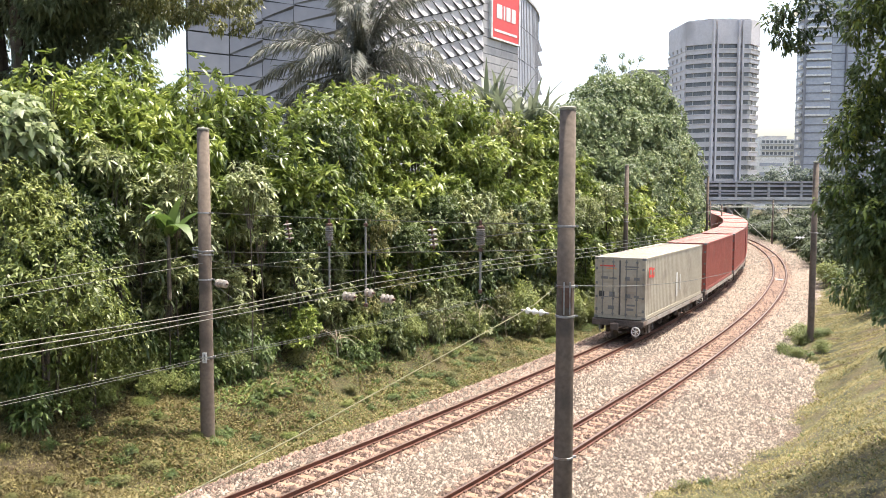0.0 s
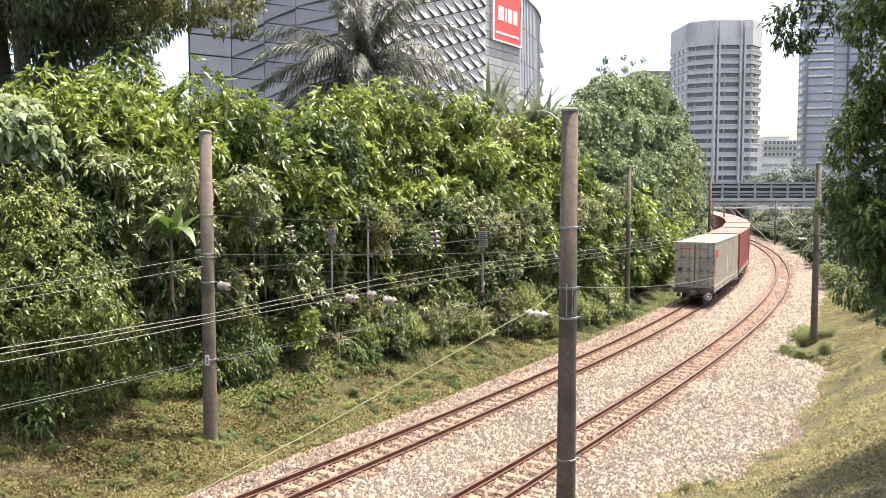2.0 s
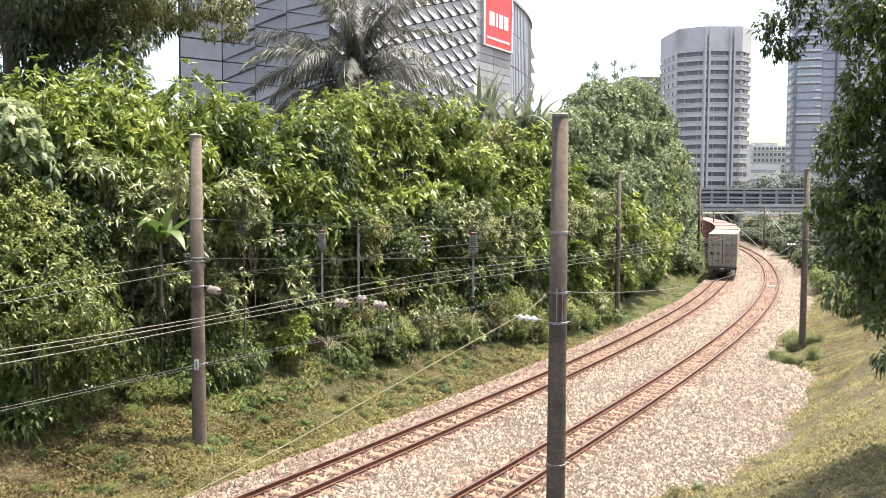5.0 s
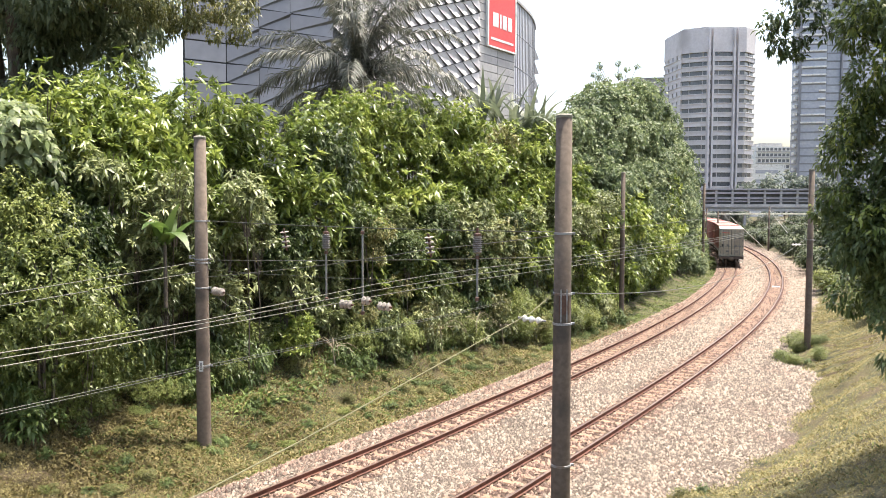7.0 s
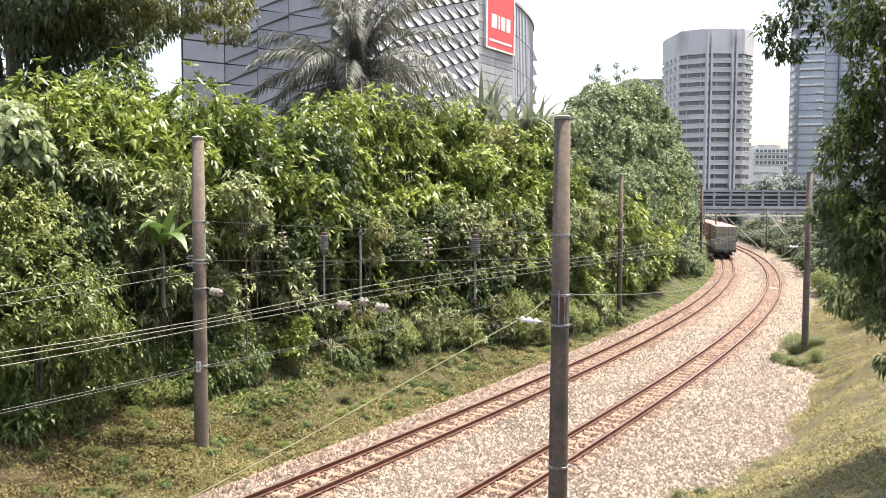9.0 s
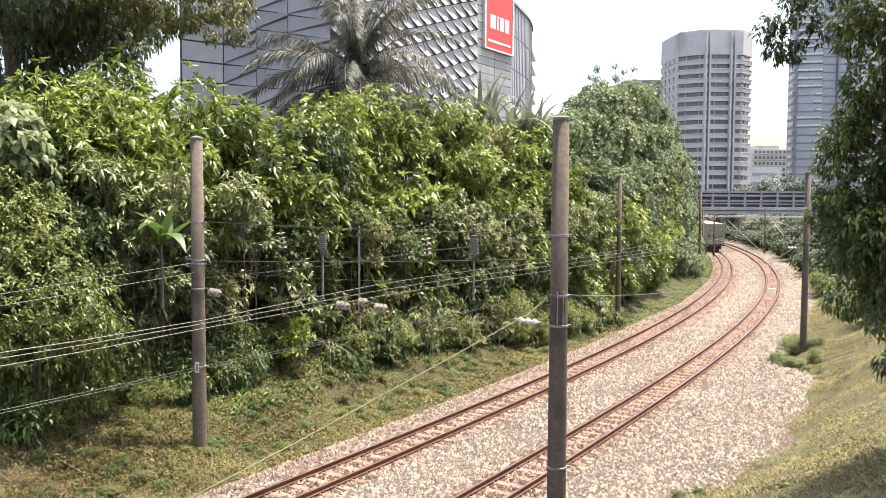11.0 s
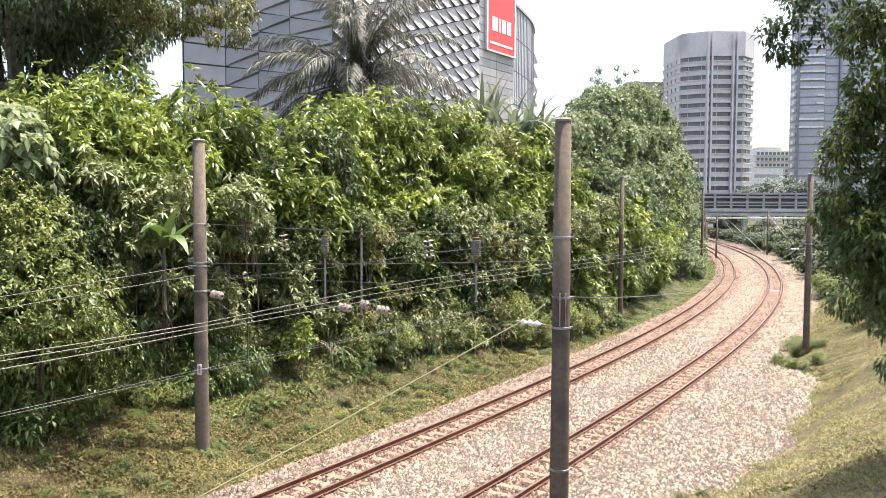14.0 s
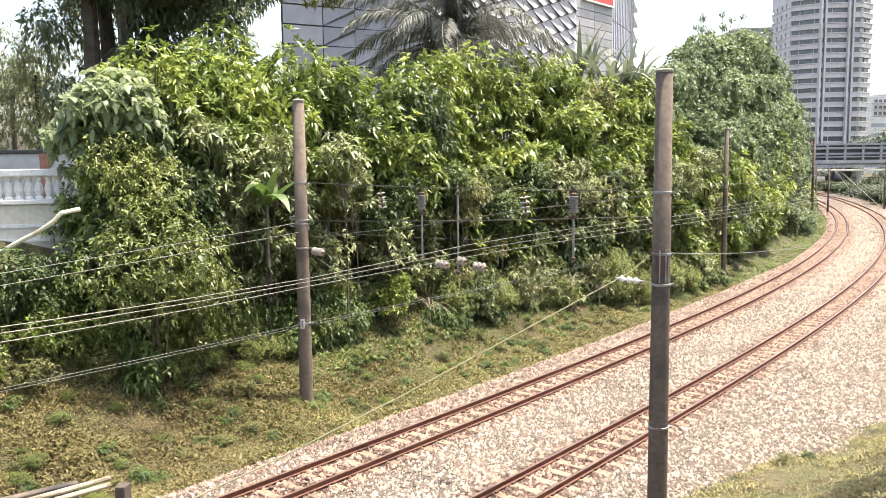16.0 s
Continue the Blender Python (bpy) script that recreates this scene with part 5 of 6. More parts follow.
def build_trees():
    rng = random.Random(4)
    # the large dark tree at the top of the left bank
    tx, ty = -18.6, 37.0
    g = gz(tx, ty)
    t = thing("tree", "large dark spreading tree with several stems above the bank", "tree")
    for k in range(5):
        a = k * 1.26
        part("trunk", tube(bmesh.new(), limb_path((tx + 0.9 * math.cos(a), ty + 0.5 * math.sin(a), g - 0.3), (tx + 2.0 * math.cos(a), ty + 1.6 * math.sin(a), g + 11), rng, 0.25), 0.5, 8, 0.25), M["bark"], t)
    lumps, tan = [], []
    for k in range(58):
        a, e = rng.uniform(0, 6.28), rng.uniform(0, 1) ** 0.6
        lumps.append((tx + (5.6 if math.cos(a) > 0 else 8.5) * e * math.cos(a), ty + 5.5 * e * math.sin(a), 17.2 + rng.uniform(-2.4, 6.0), rng.uniform(1.0, 1.7)))
    for k in range(30):
        lumps.append((tx + rng.uniform(-2.8, 2.4), ty + rng.uniform(-2.2, 2), rng.uniform(10.0, 16), rng.uniform(0.8, 1.4)))
    for k in range(16):
        lumps.append((-14.3 + rng.uniform(-1.6, 1.5), 35.5 + rng.uniform(-1, 1), rng.uniform(12.2, 16.0), rng.uniform(0.7, 1.1)))
    for k in range(20):
        u = k / 19
        tan.append((tx + 5.2 + 4.6 * u + rng.uniform(-0.4, 0.4), ty - 3.4 + rng.uniform(-1.2, 1.2), 15.3 - 1.0 * u + rng.uniform(-0.9, 0.9), rng.uniform(0.28, 0.6)))
    # inner colour carries a haze veil; the outer leaves below a sunlit tone
    part("crown", cloud("crown", 7, lumps, 120, 4, 0.28, 0.42, M["leaf_veiled"]), None, t, "dense green leaves lifted by veiling haze put into the colour")
    more = random.Random(14)
    tan2 = [(tx + 4.0 + 5.6 * u, ty - 3.4 + more.uniform(-1.2, 1.2), 15.6 - 0.9 * u + more.uniform(-0.9, 1.2), more.uniform(0.3, 0.6)) for u in (more.random() for _ in range(20))]
    tan2 += [(more.uniform(-13.0, -7.7), 33.6 + more.uniform(-1.2, 1.0), more.uniform(14.0, 16.2), more.uniform(0.3, 0.6)) for _ in range(22)]
    tan2 += [(-12.4 + 4.6 * u, 33.4 + more.uniform(-0.6, 0.6), 14.6 - 1.1 * u + more.uniform(-0.35, 0.35), more.uniform(0.2, 0.4)) for u in (more.random() for _ in range(14))]
    part("outer_leaves", cloud("outer_leaves", 8, tan + tan2, 300, 4, 0.17, 0.42, M["leaf_tan"]), None, t, "olive and tan outer leaves with a sunlit tone in the colour")
    for x, y, z, r in tan[::4] + lumps[:14:2]:
        part("limb", tube(bmesh.new(), limb_path((tx, ty, g + 8.5), (x, y, z), rng), 0.14, 6, 0.03), M["bark"], t)
    # pale trees behind it
    for k, (x, y, z, r) in enumerate(((-29, 44, 5.5, 3.6), (-25, 40, 5.5, 3.0), (-33, 40, 5.5, 3.4))):
        t = thing("tree", "pale olive street tree with thin leaves", "tree", "trees beyond the terrace")
        lumps = [(rng.uniform(-r, r) * 0.7, rng.uniform(-r, r) * 0.7, 5.5 + rng.uniform(-2.5, 3.5), rng.uniform(0.8, 1.5)) for _ in range(18)]
        t.matrix_basis = pose(x, y, z)
        part("trunk", tube(bmesh.new(), [(0, 0, -0.5), (0.1, 0, 2.5), (0, 0.1, 6)], 0.2, 8, 0.08), M["bark"], t)
        part("crown", cloud("crown", 60 + k, lumps, 80, 4, 0.24, 0.36, M["leaf_pale"]), None, t)
    for k, (x, y, z, hgt) in enumerate(((-16.8, 41.5, 5.4, 6.6), (-14.6, 43, 5.4, 6.0), (-19.5, 43, 5.4, 6.4))):
        t = thing("tree", "small-leaved tree behind the bushes with haze put into its blue-green colour", "tree", "trees behind the hedge", at=pose(x, y, z))
        part("trunk", tube(bmesh.new(), [(0, 0, -0.5), (0.1, 0, 2.5), (0, 0.1, hgt * 0.9)], 0.16, 8, 0.05), M["bark"], t)
        lumps = [(more.uniform(-1.5, 1.5), more.uniform(-1.3, 1.3), hgt * more.uniform(0.45, 1.0), more.uniform(0.6, 1.0)) for _ in range(16)]
        part("crown", cloud("crown", 90 + k, lumps, 130, 4, 0.22, 0.4, M["leaf_far_hazed"]), None, t)
    # the tree overhanging from the right
    tx, ty = 10.9, 17.2
    g = gz(tx, ty)
    near = lambda x, y, z, r: (0.76 * x, 0.76 * y, 7.03 + 0.76 * (z - 7.03), 0.78 * r)
    t = thing("tree", "dark leaning tree with hanging leafy boughs over the slope", "tree")
    part("trunk", tube(bmesh.new(), [(tx, ty, g - 0.4), (tx - 0.1, ty, g + 2.4), (tx - 0.4, ty, g + 4.8), (tx - 0.3, ty + 0.2, g + 9)], 0.28, 10, 0.12), M["bark"], t)
    lumps = []
    side = random.Random(31)
    for z, x0 in ((4.3, 11.0), (4.9, 10.5), (5.5, 10.1), (6.1, 9.95), (6.7, 9.95), (7.4, 10.05), (8.1, 10.2), (8.8, 10.35), (9.5, 10.45), (10.3, 10.4), (11.1, 10.3), (12.0, 10.2), (12.9, 10.1)):
        for k in range(8):
            x = x0 + 0.55 + k * 0.48 + side.uniform(-0.2, 0.2)
            lumps.append(near(x, 21.0 + side.uniform(-0.9, 1.4), z + side.uniform(-0.35, 0.35), side.uniform(0.5, 0.75)))
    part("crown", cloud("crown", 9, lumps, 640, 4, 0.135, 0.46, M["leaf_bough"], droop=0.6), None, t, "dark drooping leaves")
    # brighter leaf colour on the outer lumps paints in the sunlit side
    part("sunlit_leaves", cloud("sunlit_leaves", 14, [(x - 0.08, y - 0.4, z + 0.2, r * 0.7) for x, y, z, r in lumps[24::2] if x > 8.0], 260, 4, 0.14, 0.42, M["leaf"], droop=0.6), None, t, "outer leaves in a brighter green with sunlight put into the colour")
    # unseen leaf lumps added beyond the right edge to cast shade on the slope
    offscreen_shade = [(side.uniform(7.4, 11.0), side.uniform(10.5, 15.5), side.uniform(9.6, 11.5), side.uniform(0.6, 0.95)) for _ in range(46)]
    part("crown", cloud("crown", 19, [q for q in offscreen_shade if q[0] > 0.64 * q[1]], 200, 4, 0.14, 0.46, M["leaf_bough"], droop=0.6), None, t, "dark drooping leaves")
    tip = [near(*q) for q in ((8.1, 20.4, 10.85, 0.26), (8.5, 20.6, 11.0, 0.34), (7.85, 20.4, 11.2, 0.24), (8.3, 20.5, 11.5, 0.34), (9.0, 20.6, 11.6, 0.4), (8.7, 20.6, 12.2, 0.46), (8.35, 20.5, 10.6, 0.2), (9.6, 20.6, 12.2, 0.45), (8.7, 20.6, 10.75, 0.28), (9.3, 20.6, 11.2, 0.3))]
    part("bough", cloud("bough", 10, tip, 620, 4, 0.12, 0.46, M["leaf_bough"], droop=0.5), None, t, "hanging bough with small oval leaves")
    for x, y, z, r in lumps[::8]:
        part("limb", tube(bmesh.new(), limb_path((tx - 0.3, ty, max(g + 2.7, z - 1.2)), (x, y, z), rng, 0.15), 0.04, 6, 0.01), M["bark"], t)
    part("limb", tube(bmesh.new(), [(tx - 0.3, ty + 0.2, g + 8.9), (9.4, 16.8, 12.6), (7.6, 16.0, 12.2), tip[5][:3], tip[3][:3], tip[0][:3]], 0.05, 6, 0.006), M["bark"], t)
    low = [near(10.3 + 0.25 * k, 18.6 + 0.1 * k, 3.45 + 0.12 * k + rng.uniform(-0.12, 0.12), 0.28) for k in range(5)]
    part("bough", cloud("bough", 12, low, 1100, 4, 0.15, 0.34, M["leaf_bough"], droop=0.9), None, t, "low leafy twig")
    part("limb", tube(bmesh.new(), [(tx - 0.1, ty, g + 1.6), (9.6, 15.6, 5.2), (8.6, 14.4, 4.7), (7.85, 14.15, 4.35)], 0.03, 6, 0.008), M["bark"], t)


def build_right_bank():
    """Bushes on the outer side of the curve and round the viaduct."""
    rng = random.Random(21)
    outer = []
    for k in range(46):
        s = 42 + k * 4.0 if k < 14 else 98 + (k - 14) * 3.4
        for o, size in ((9.6, 0.55), (12.2, 1.15), (15.4, 1.5)):
            if s > 95:
                o, size = o - 0.6, size * 0.62
            if o < 10 and s > 60:
                o, size = 8.2, 0.72
            elif s > 60:
                o = o - 0.8
            elif o < 10 and rng.random() < 0.4:
                continue
            p = tr(s + rng.uniform(-1, 1), o + rng.uniform(-0.6, 0.8))
            if o > 13.5 and k % 2:
                continue
            kind = "screen"
            if size < 0.8:
                kind = "vine" if s < 66 else "screen"
            sz = size * rng.uniform(0.8, 1.15)
            row = (kind, rng.randrange(2), p.x, p.y, gz(p.x, p.y) - 0.25, sz, rng.uniform(0, 360), rng.uniform(0.8, 1.1))
            if s > 60:
                outer.append(row)
            else:
                shrub(*row)
    edge = []
    for k in range(46):
        s = rng.uniform(14, 41)
        o = rng.uniform(7.3, 8.9) if s < 34 else rng.uniform(6.6, 8.6)
        p = tr(s, o)
        edge.append((rng.choice(["tan", "low", "vine"]) if s < 34 else "vine", rng.randrange(2), p.x, p.y, gz(p.x, p.y) - 0.08, rng.uniform(0.07, 0.14) if s < 34 else rng.uniform(0.14, 0.3), rng.uniform(0, 360), rng.uniform(0.5, 0.9)))
    thicket("edge_weeds", "small green and brown weeds along the edge of the ballast", "weeds", edge)
    thicket("bushes", "dense dark green bushes outside the curve and below the viaduct", "bush", outer)
    for s, o, sz in ((42, 10.6, 0.5), (46, 11.5, 0.7), (43, 13, 0.8), (50, 10.5, 0.6)):
        p = tr(s, o)
        shrub("vine", int(s) % 2, p.x, p.y, gz(p.x, p.y) - 0.2, sz, s * 33)
    # these trees get their haze from the greyed leaf colour
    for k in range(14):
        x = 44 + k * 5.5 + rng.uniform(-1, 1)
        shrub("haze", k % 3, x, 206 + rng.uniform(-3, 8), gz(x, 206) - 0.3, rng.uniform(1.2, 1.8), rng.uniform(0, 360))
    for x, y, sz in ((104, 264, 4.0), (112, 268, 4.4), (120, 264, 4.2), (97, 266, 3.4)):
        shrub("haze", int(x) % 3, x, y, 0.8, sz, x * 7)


def palm_frond(length, lift, seed):
    """A feather frond along +x: a bent rib with two rows of leaflets."""
    rng = np.random.default_rng(seed)
    n = 110
    u = np.linspace(0.12, 1, n)
    a = lift - 1.55 * u ** 1.9
    ds = length / n
    x, z = np.cumsum(np.cos(a)) * ds, np.cumsum(np.sin(a)) * ds
    V, F, n0 = [], [], 0
    for e in (-1, 1):
        d = np.stack([np.cos(a) * 0.75, np.full(n, 0.75 * e), np.sin(a) * 0.75 + rng.normal(0.0, 0.5, n)], 1)
        ln = length * 0.15 * np.sin(np.pi * (0.1 + 0.85 * u)) * rng.uniform(0.8, 1.15, n)
        v, f = leaves(np.stack([x, np.zeros(n), z], 1), d, ln, 0.065 + 0 * ln, np.full(n, 0.6), rng, False)
        V.append(v)
        F.append(f + n0)
        n0 += len(v)
    rib = tube(bmesh.new(), [(float(p), 0, float(q)) for p, q in zip(x[::9], z[::9])], 0.05, 5, 0.012)
    return fast_mesh("frond", np.concatenate(V), np.concatenate(F), M["frond"]), rib


def build_palm():
    rng = random.Random(8)
    x, y, z = -4.1, 43.0, 13.4
    g = gz(x, y)
    t = thing("palm_tree", "oil palm with grey-green feathery fronds above the bushes", "palm", at=pose(x, y, g))
    bm = bmesh.new()
    prof = [(0.42, -0.4)]
    for k in range(26):
        q = (z - g) * k / 26
        prof += [(0.34, q), (0.4, q + 0.2)]
    part("trunk", lathe(bm, prof, seg=12), M["bark"], t)
    kinds = [palm_frond(6.4, l, 3 + i) for i, l in enumerate((1.5, 1.2, 0.85, 0.45, 0.0))]
    meshes = []
    for fm, rib in kinds:
        rm = bpy.data.meshes.new("rib")
        rib.to_mesh(rm)
        rib.free()
        rm.materials.append(M["frond"])
        meshes.append((fm, rm))
    for k in range(45):
        fm, rm = meshes[k % 5]
        ob = part("frond", fm, None, t)
        ob.matrix_basis = pose(0, 0, z - g - 0.3 + 0.1 * (4 - k % 5), rng.uniform(-18, 18), rng.uniform(-9, 9), k * 137.5 + rng.uniform(-20, 20))
        rb = part("rib", rm, None, ob)


def blade_mesh(name, seed, length, width, bend, material):
    """A paddle leaf along +z that bends over towards +x, creased along its midrib."""
    n = 9
    V, F = [], []
    for k in range(n):
        u = k / (n - 1)
        w = width * math.sin(math.pi * (0.08 + 0.9 * u) ** 0.8) * 0.5
        a = bend * u * u
        x, z = length * u * math.sin(a), length * u * math.cos(a * 0.8)
        V += [(x, -w, z), (x - 0.12 * w, 0, z - 0.25 * w * 0.3), (x, w, z)]
        if k:
            b = 3 * (k - 1)
            F += [(b, b + 1, b + 4, b + 3), (b + 1, b + 2, b + 5, b + 4)]
    return mesh_of(name, V, F, material, smooth=True)


def build_bananas():
    rng = random.Random(15)
    ban = [blade_mesh("leaf", k, 1.8, 0.7, b, M["banana"]) for k, b in enumerate((0.2, 0.6, 1.1))]
    fan = [blade_mesh("leaf", 9 + k, 2.7, 0.23, b, M["blade"]) for k, b in enumerate((0.2, 0.65, 1.15))]

    def plant(x, y, z, size, n, kinds, label, category, spread, group):
        t = thing("banana_plant" if kinds is ban else "fan_palm", label, category, group)
        t.matrix_basis = pose(x, y, z, 0, 0, rng.uniform(0, 360)) @ Matrix.Scale(size, 4)
        part("stem", tube(bmesh.new(), [(0, 0, -2.5), (0, 0, 0.1)], 0.09, 7, 0.06), M["bark"], t)
        for k in range(n):
            ob = part("leaf", kinds[k % len(kinds)], None, t)
            ob.matrix_basis = pose(0, 0, 0, 0, rng.uniform(0.25, 1) * spread, k * 137.5)
    for s, o, z, size in ((11.5, -6.3, 5.7, 0.75), (27.0, -7.0, 4.6, 1.0), (33.0, -8.4, 7.6, 1.15), (30.5, -6.6, 3.9, 1.0), (40, -6.2, 5.2, 1.1), (47, -7, 6.4, 1.2), (56, -6.4, 7.2, 1.3), (50, -5.6, 4.0, 1.0), (38, -5.6, 3.4, 0.9)):
        p = tr(s, o)
        plant(p.x, p.y, z, size, 7, ban, "banana plant with broad bright green leaves", "plant", 45, "banana plants on the bank")
    for x, y, z, size, n, spread in ((2.5, 49, 11.2, 1.35, 8, 16), (3.2, 49.4, 11.2, 1.3, 8, 20), (4.1, 48.5, 10.5, 1.4, 15, 48), (5.1, 49, 10.6, 1.3, 14, 46), (6.0, 50, 10.7, 1.15, 13, 46), (1.5, 51.5, 11.2, 0.8, 9, 40)):
        plant(x, y, z, size, n, fan, "upright plant with long broad grey-green blades", "plant", spread, "long-bladed plants above the bushes")


build_hedge()
build_dry_branches()
build_grass()
build_trees()
build_right_bank()
build_palm()
build_bananas()


# ---- the train ----
CL, CW, CH, FLOOR = 12.19, 2.44, 2.9, 1.1


def corrugated(length, height, depth, along_y, x, z0, mirror):
    """A wall with trapezoid ribs, as verts and faces."""
    verts, n = [], 0
    y, k = -length / 2, 0
    seq = [(0.0, 0), (0.07, 0), (0.14, 1), (0.21, 1)]
    while y < length / 2 - 0.28:
        for dy, d in seq:
            verts.append((y + dy, d))
        y += 0.28
    verts.append((length / 2, 0))
    out = [((x - mirror * depth * d) if along_y else p, p if along_y else (x - mirror * depth * d), z) for p, d in verts for z in (z0, z0 + height)]
    return out, [(2 * i, 2 * i + 2, 2 * i + 3, 2 * i + 1) for i in range(len(verts) - 1)]


def container(material, roof, label, marks):
    """A forty-foot box: origin under its middle, doors at -y."""
    t = thing("shipping_container", label, "container", "containers of the train")
    w, l, h = CW / 2, CL / 2, CH
    fr = bmesh.new()
    for x in (-w, w - 0.09):
        box(fr, x, x + 0.09, -l, l, 0, 0.16)
        box(fr, x, x + 0.09, -l, l, h - 0.09, h - 0.004)
        for y in (-l, l - 0.14):
            box(fr, x, x + 0.09, y, y + 0.14, 0.16, h - 0.09)
    for y in (-l, l - 0.12):
        box(fr, -w + 0.09, w - 0.09, y, y + 0.12, 0, 0.16)
        box(fr, -w + 0.09, w - 0.09, y, y + 0.12, h - 0.12, h - 0.004)
    part("frame", fr, material, t)
    for x, mi in ((w - 0.012, 1), (-w + 0.012, -1)):
        v, f = corrugated(CL - 0.28, h - 0.25, 0.02, True, x, 0.16, mi)
        part("side_wall", mesh_of("side_wall", v, f, material), None, t)
    v, f = corrugated(CW - 0.18, h - 0.25, 0.036, False, l - 0.02, 0.16, 1)
    part("end_wall", mesh_of("end_wall", v, f, material), None, t)
    # roof with shallow ribs across
    rv, rf, y = [], [], -l + 0.05
    rows = []
    while y < l - 0.05:
        rows += [(y, 0), (y + 0.09, 0), (y + 0.12, 0.02), (y + 0.21, 0.02)]
        y += 0.24
    rows.append((l - 0.05, 0))
    for yy, d in rows:
        rv += [(-w + 0.06, yy, h - 0.03 + d), (w - 0.06, yy, h - 0.03 + d)]
    rf = [(2 * i, 2 * i + 1, 2 * i + 3, 2 * i + 2) for i in range(len(rows) - 1)]
    part("roof", mesh_of("roof", rv, rf, roof), None, t, "sun-bleached ribbed roof")
    for x in (-w, w - 0.16):
        for y in (-l, l - 0.18):
            for z in (0, h - 0.12):
                part("corner_casting", boxes((x - 0.006, x + 0.166, y - 0.006, y + 0.186, z, z + 0.12), bevel=0.01), M["mark_grey"], t)
    # two door leaves with gaskets, lock rods, hinges
    for k, (x0, x1) in enumerate(((-w + 0.1, -0.015), (0.015, w - 0.1))):
        d = part("door", boxes((x0, x1, -l + 0.01, -l + 0.06, 0.17, h - 0.13), bevel=0.008), material, t)
        bm = bmesh.new()
        for i in range(5):
            z = 0.3 + i * (h - 0.6) / 5
            box(bm, x0 + 0.08, x1 - 0.08, -l - 0.008, -l + 0.012, z + 0.06, z + (h - 0.6) / 5 - 0.04, bevel=0.007)
        part("panel", bm, material, d)
        for u in (0.27, 0.73):
            x = x0 + (x1 - x0) * u
            bm = bmesh.new()
            tube(bm, [(x, -l - 0.045, 0.12), (x, -l - 0.045, h - 0.1)], 0.019, 6)
            for z in (0.2, 0.9, 1.9, h - 0.25):
                box(bm, x - 0.05, x + 0.05, -l - 0.06, -l - 0.005, z, z + 0.07)
            box(bm, x - 0.02, x + 0.3, -l - 0.075, -l - 0.05, 1.0, 1.035)
            part("lock_rod", bm, M["mark_grey"], d, "grey steel lock rod with a lever")
        for z in (0.35, 0.95, 1.6, 2.3):
            xx = x0 if k == 0 else x1
            part("hinge", boxes((xx - 0.05, xx + 0.05, -l - 0.03, -l + 0.0, z, z + 0.12), bevel=0.006), M["mark_grey"], d)
        part("gasket", boxes((x1 - 0.02 if k == 0 else x0 - 0.01, x1 + 0.01 if k == 0 else x0 + 0.02, -l - 0.012, -l + 0.005, 0.18, h - 0.14)), M["seal"], d, "dark rubber gasket")
        if marks:
            rng = random.Random(3 + k)
            rows = [(0.14, 0.8, 2.45, 2.52, "mark_red"), (0.4, 0.86, 2.34, 2.38, "mark_orange"), (0.2, 0.5, 1.86, 1.98, "mark_grey"), (0.56, 0.88, 1.86, 1.94, "mark_grey"), (0.1, 0.34, 1.0, 1.28, "mark_black"), (0.56, 0.8, 1.02, 1.26, "mark_grey"), (0.5, 0.78, 0.42, 0.6, "mark_grey")] if k == 0 else \
                   [(0.2, 0.8, 2.44, 2.5, "mark_grey"), (0.2, 0.7, 2.34, 2.38, "mark_grey"), (0.22, 0.42, 1.82, 2.0, "mark_grey"), (0.6, 0.84, 1.84, 1.98, "mark_grey"), (0.22, 0.46, 1.0, 1.18, "mark_grey"), (0.6, 0.82, 1.02, 1.14, "mark_grey"), (0.3, 0.66, 0.62, 0.7, "mark_grey"), (0.3, 0.6, 0.4, 0.52, "mark_grey")]
            for a, b, z0, z1, c in rows:
                part("marking", boxes((x0 + (x1 - x0) * a, x0 + (x1 - x0) * b, -l - 0.014, -l - 0.0085, z0, z1)), M[c], d)
    if marks:
        x = w + 0.004
        for y0, y1, z0, z1, c in ((-5.5, -5.38, 1.95, 2.42, "mark_red"), (-5.38, -5.1, 1.95, 2.07, "mark_red"), (-5.38, -5.1, 2.3, 2.42, "mark_red"),
                                  (-4.98, -4.86, 1.9, 2.37, "mark_red"), (-4.86, -4.58, 1.9, 2.02, "mark_red"), (-4.86, -4.58, 2.25, 2.37, "mark_red"), (-4.7, -4.58, 2.02, 2.14, "mark_red"),
                                  (-0.2, 0.1, 0.5, 1.75, "mark_white"), (0.6, 0.75, 0.8, 1.6, "mark_white")):
            part("marking", boxes((x - 0.004, x + 0.004, y0, y1, z0, z1)), M[c], t)
    return t


def wheelset(parent, y):
    bm = bmesh.new()
    tube(bm, [(-0.6, y, 0.42), (0.6, y, 0.42)], 0.07, 8)
    ax = part("wheelset", bm, M["bogie"], parent)
    for x in (-0.517, 0.517):
        e = 1 if x > 0 else -1
        bm = bmesh.new()
        m = Matrix.Translation((x, y, 0.42)) @ pose(0, 0, 0, 0, 90 * e, 0)
        lathe(bm, [(0.445, -0.075), (0.445, -0.045), (0.42, -0.04), (0.415, 0.06), (0.36, 0.065), (0.34, 0.03), (0.15, 0.015), (0.13, 0.08), (0.03, 0.08)], m, 20)
        part("wheel", bm, M["wheel"], ax, "worn steel wheel")
    return ax


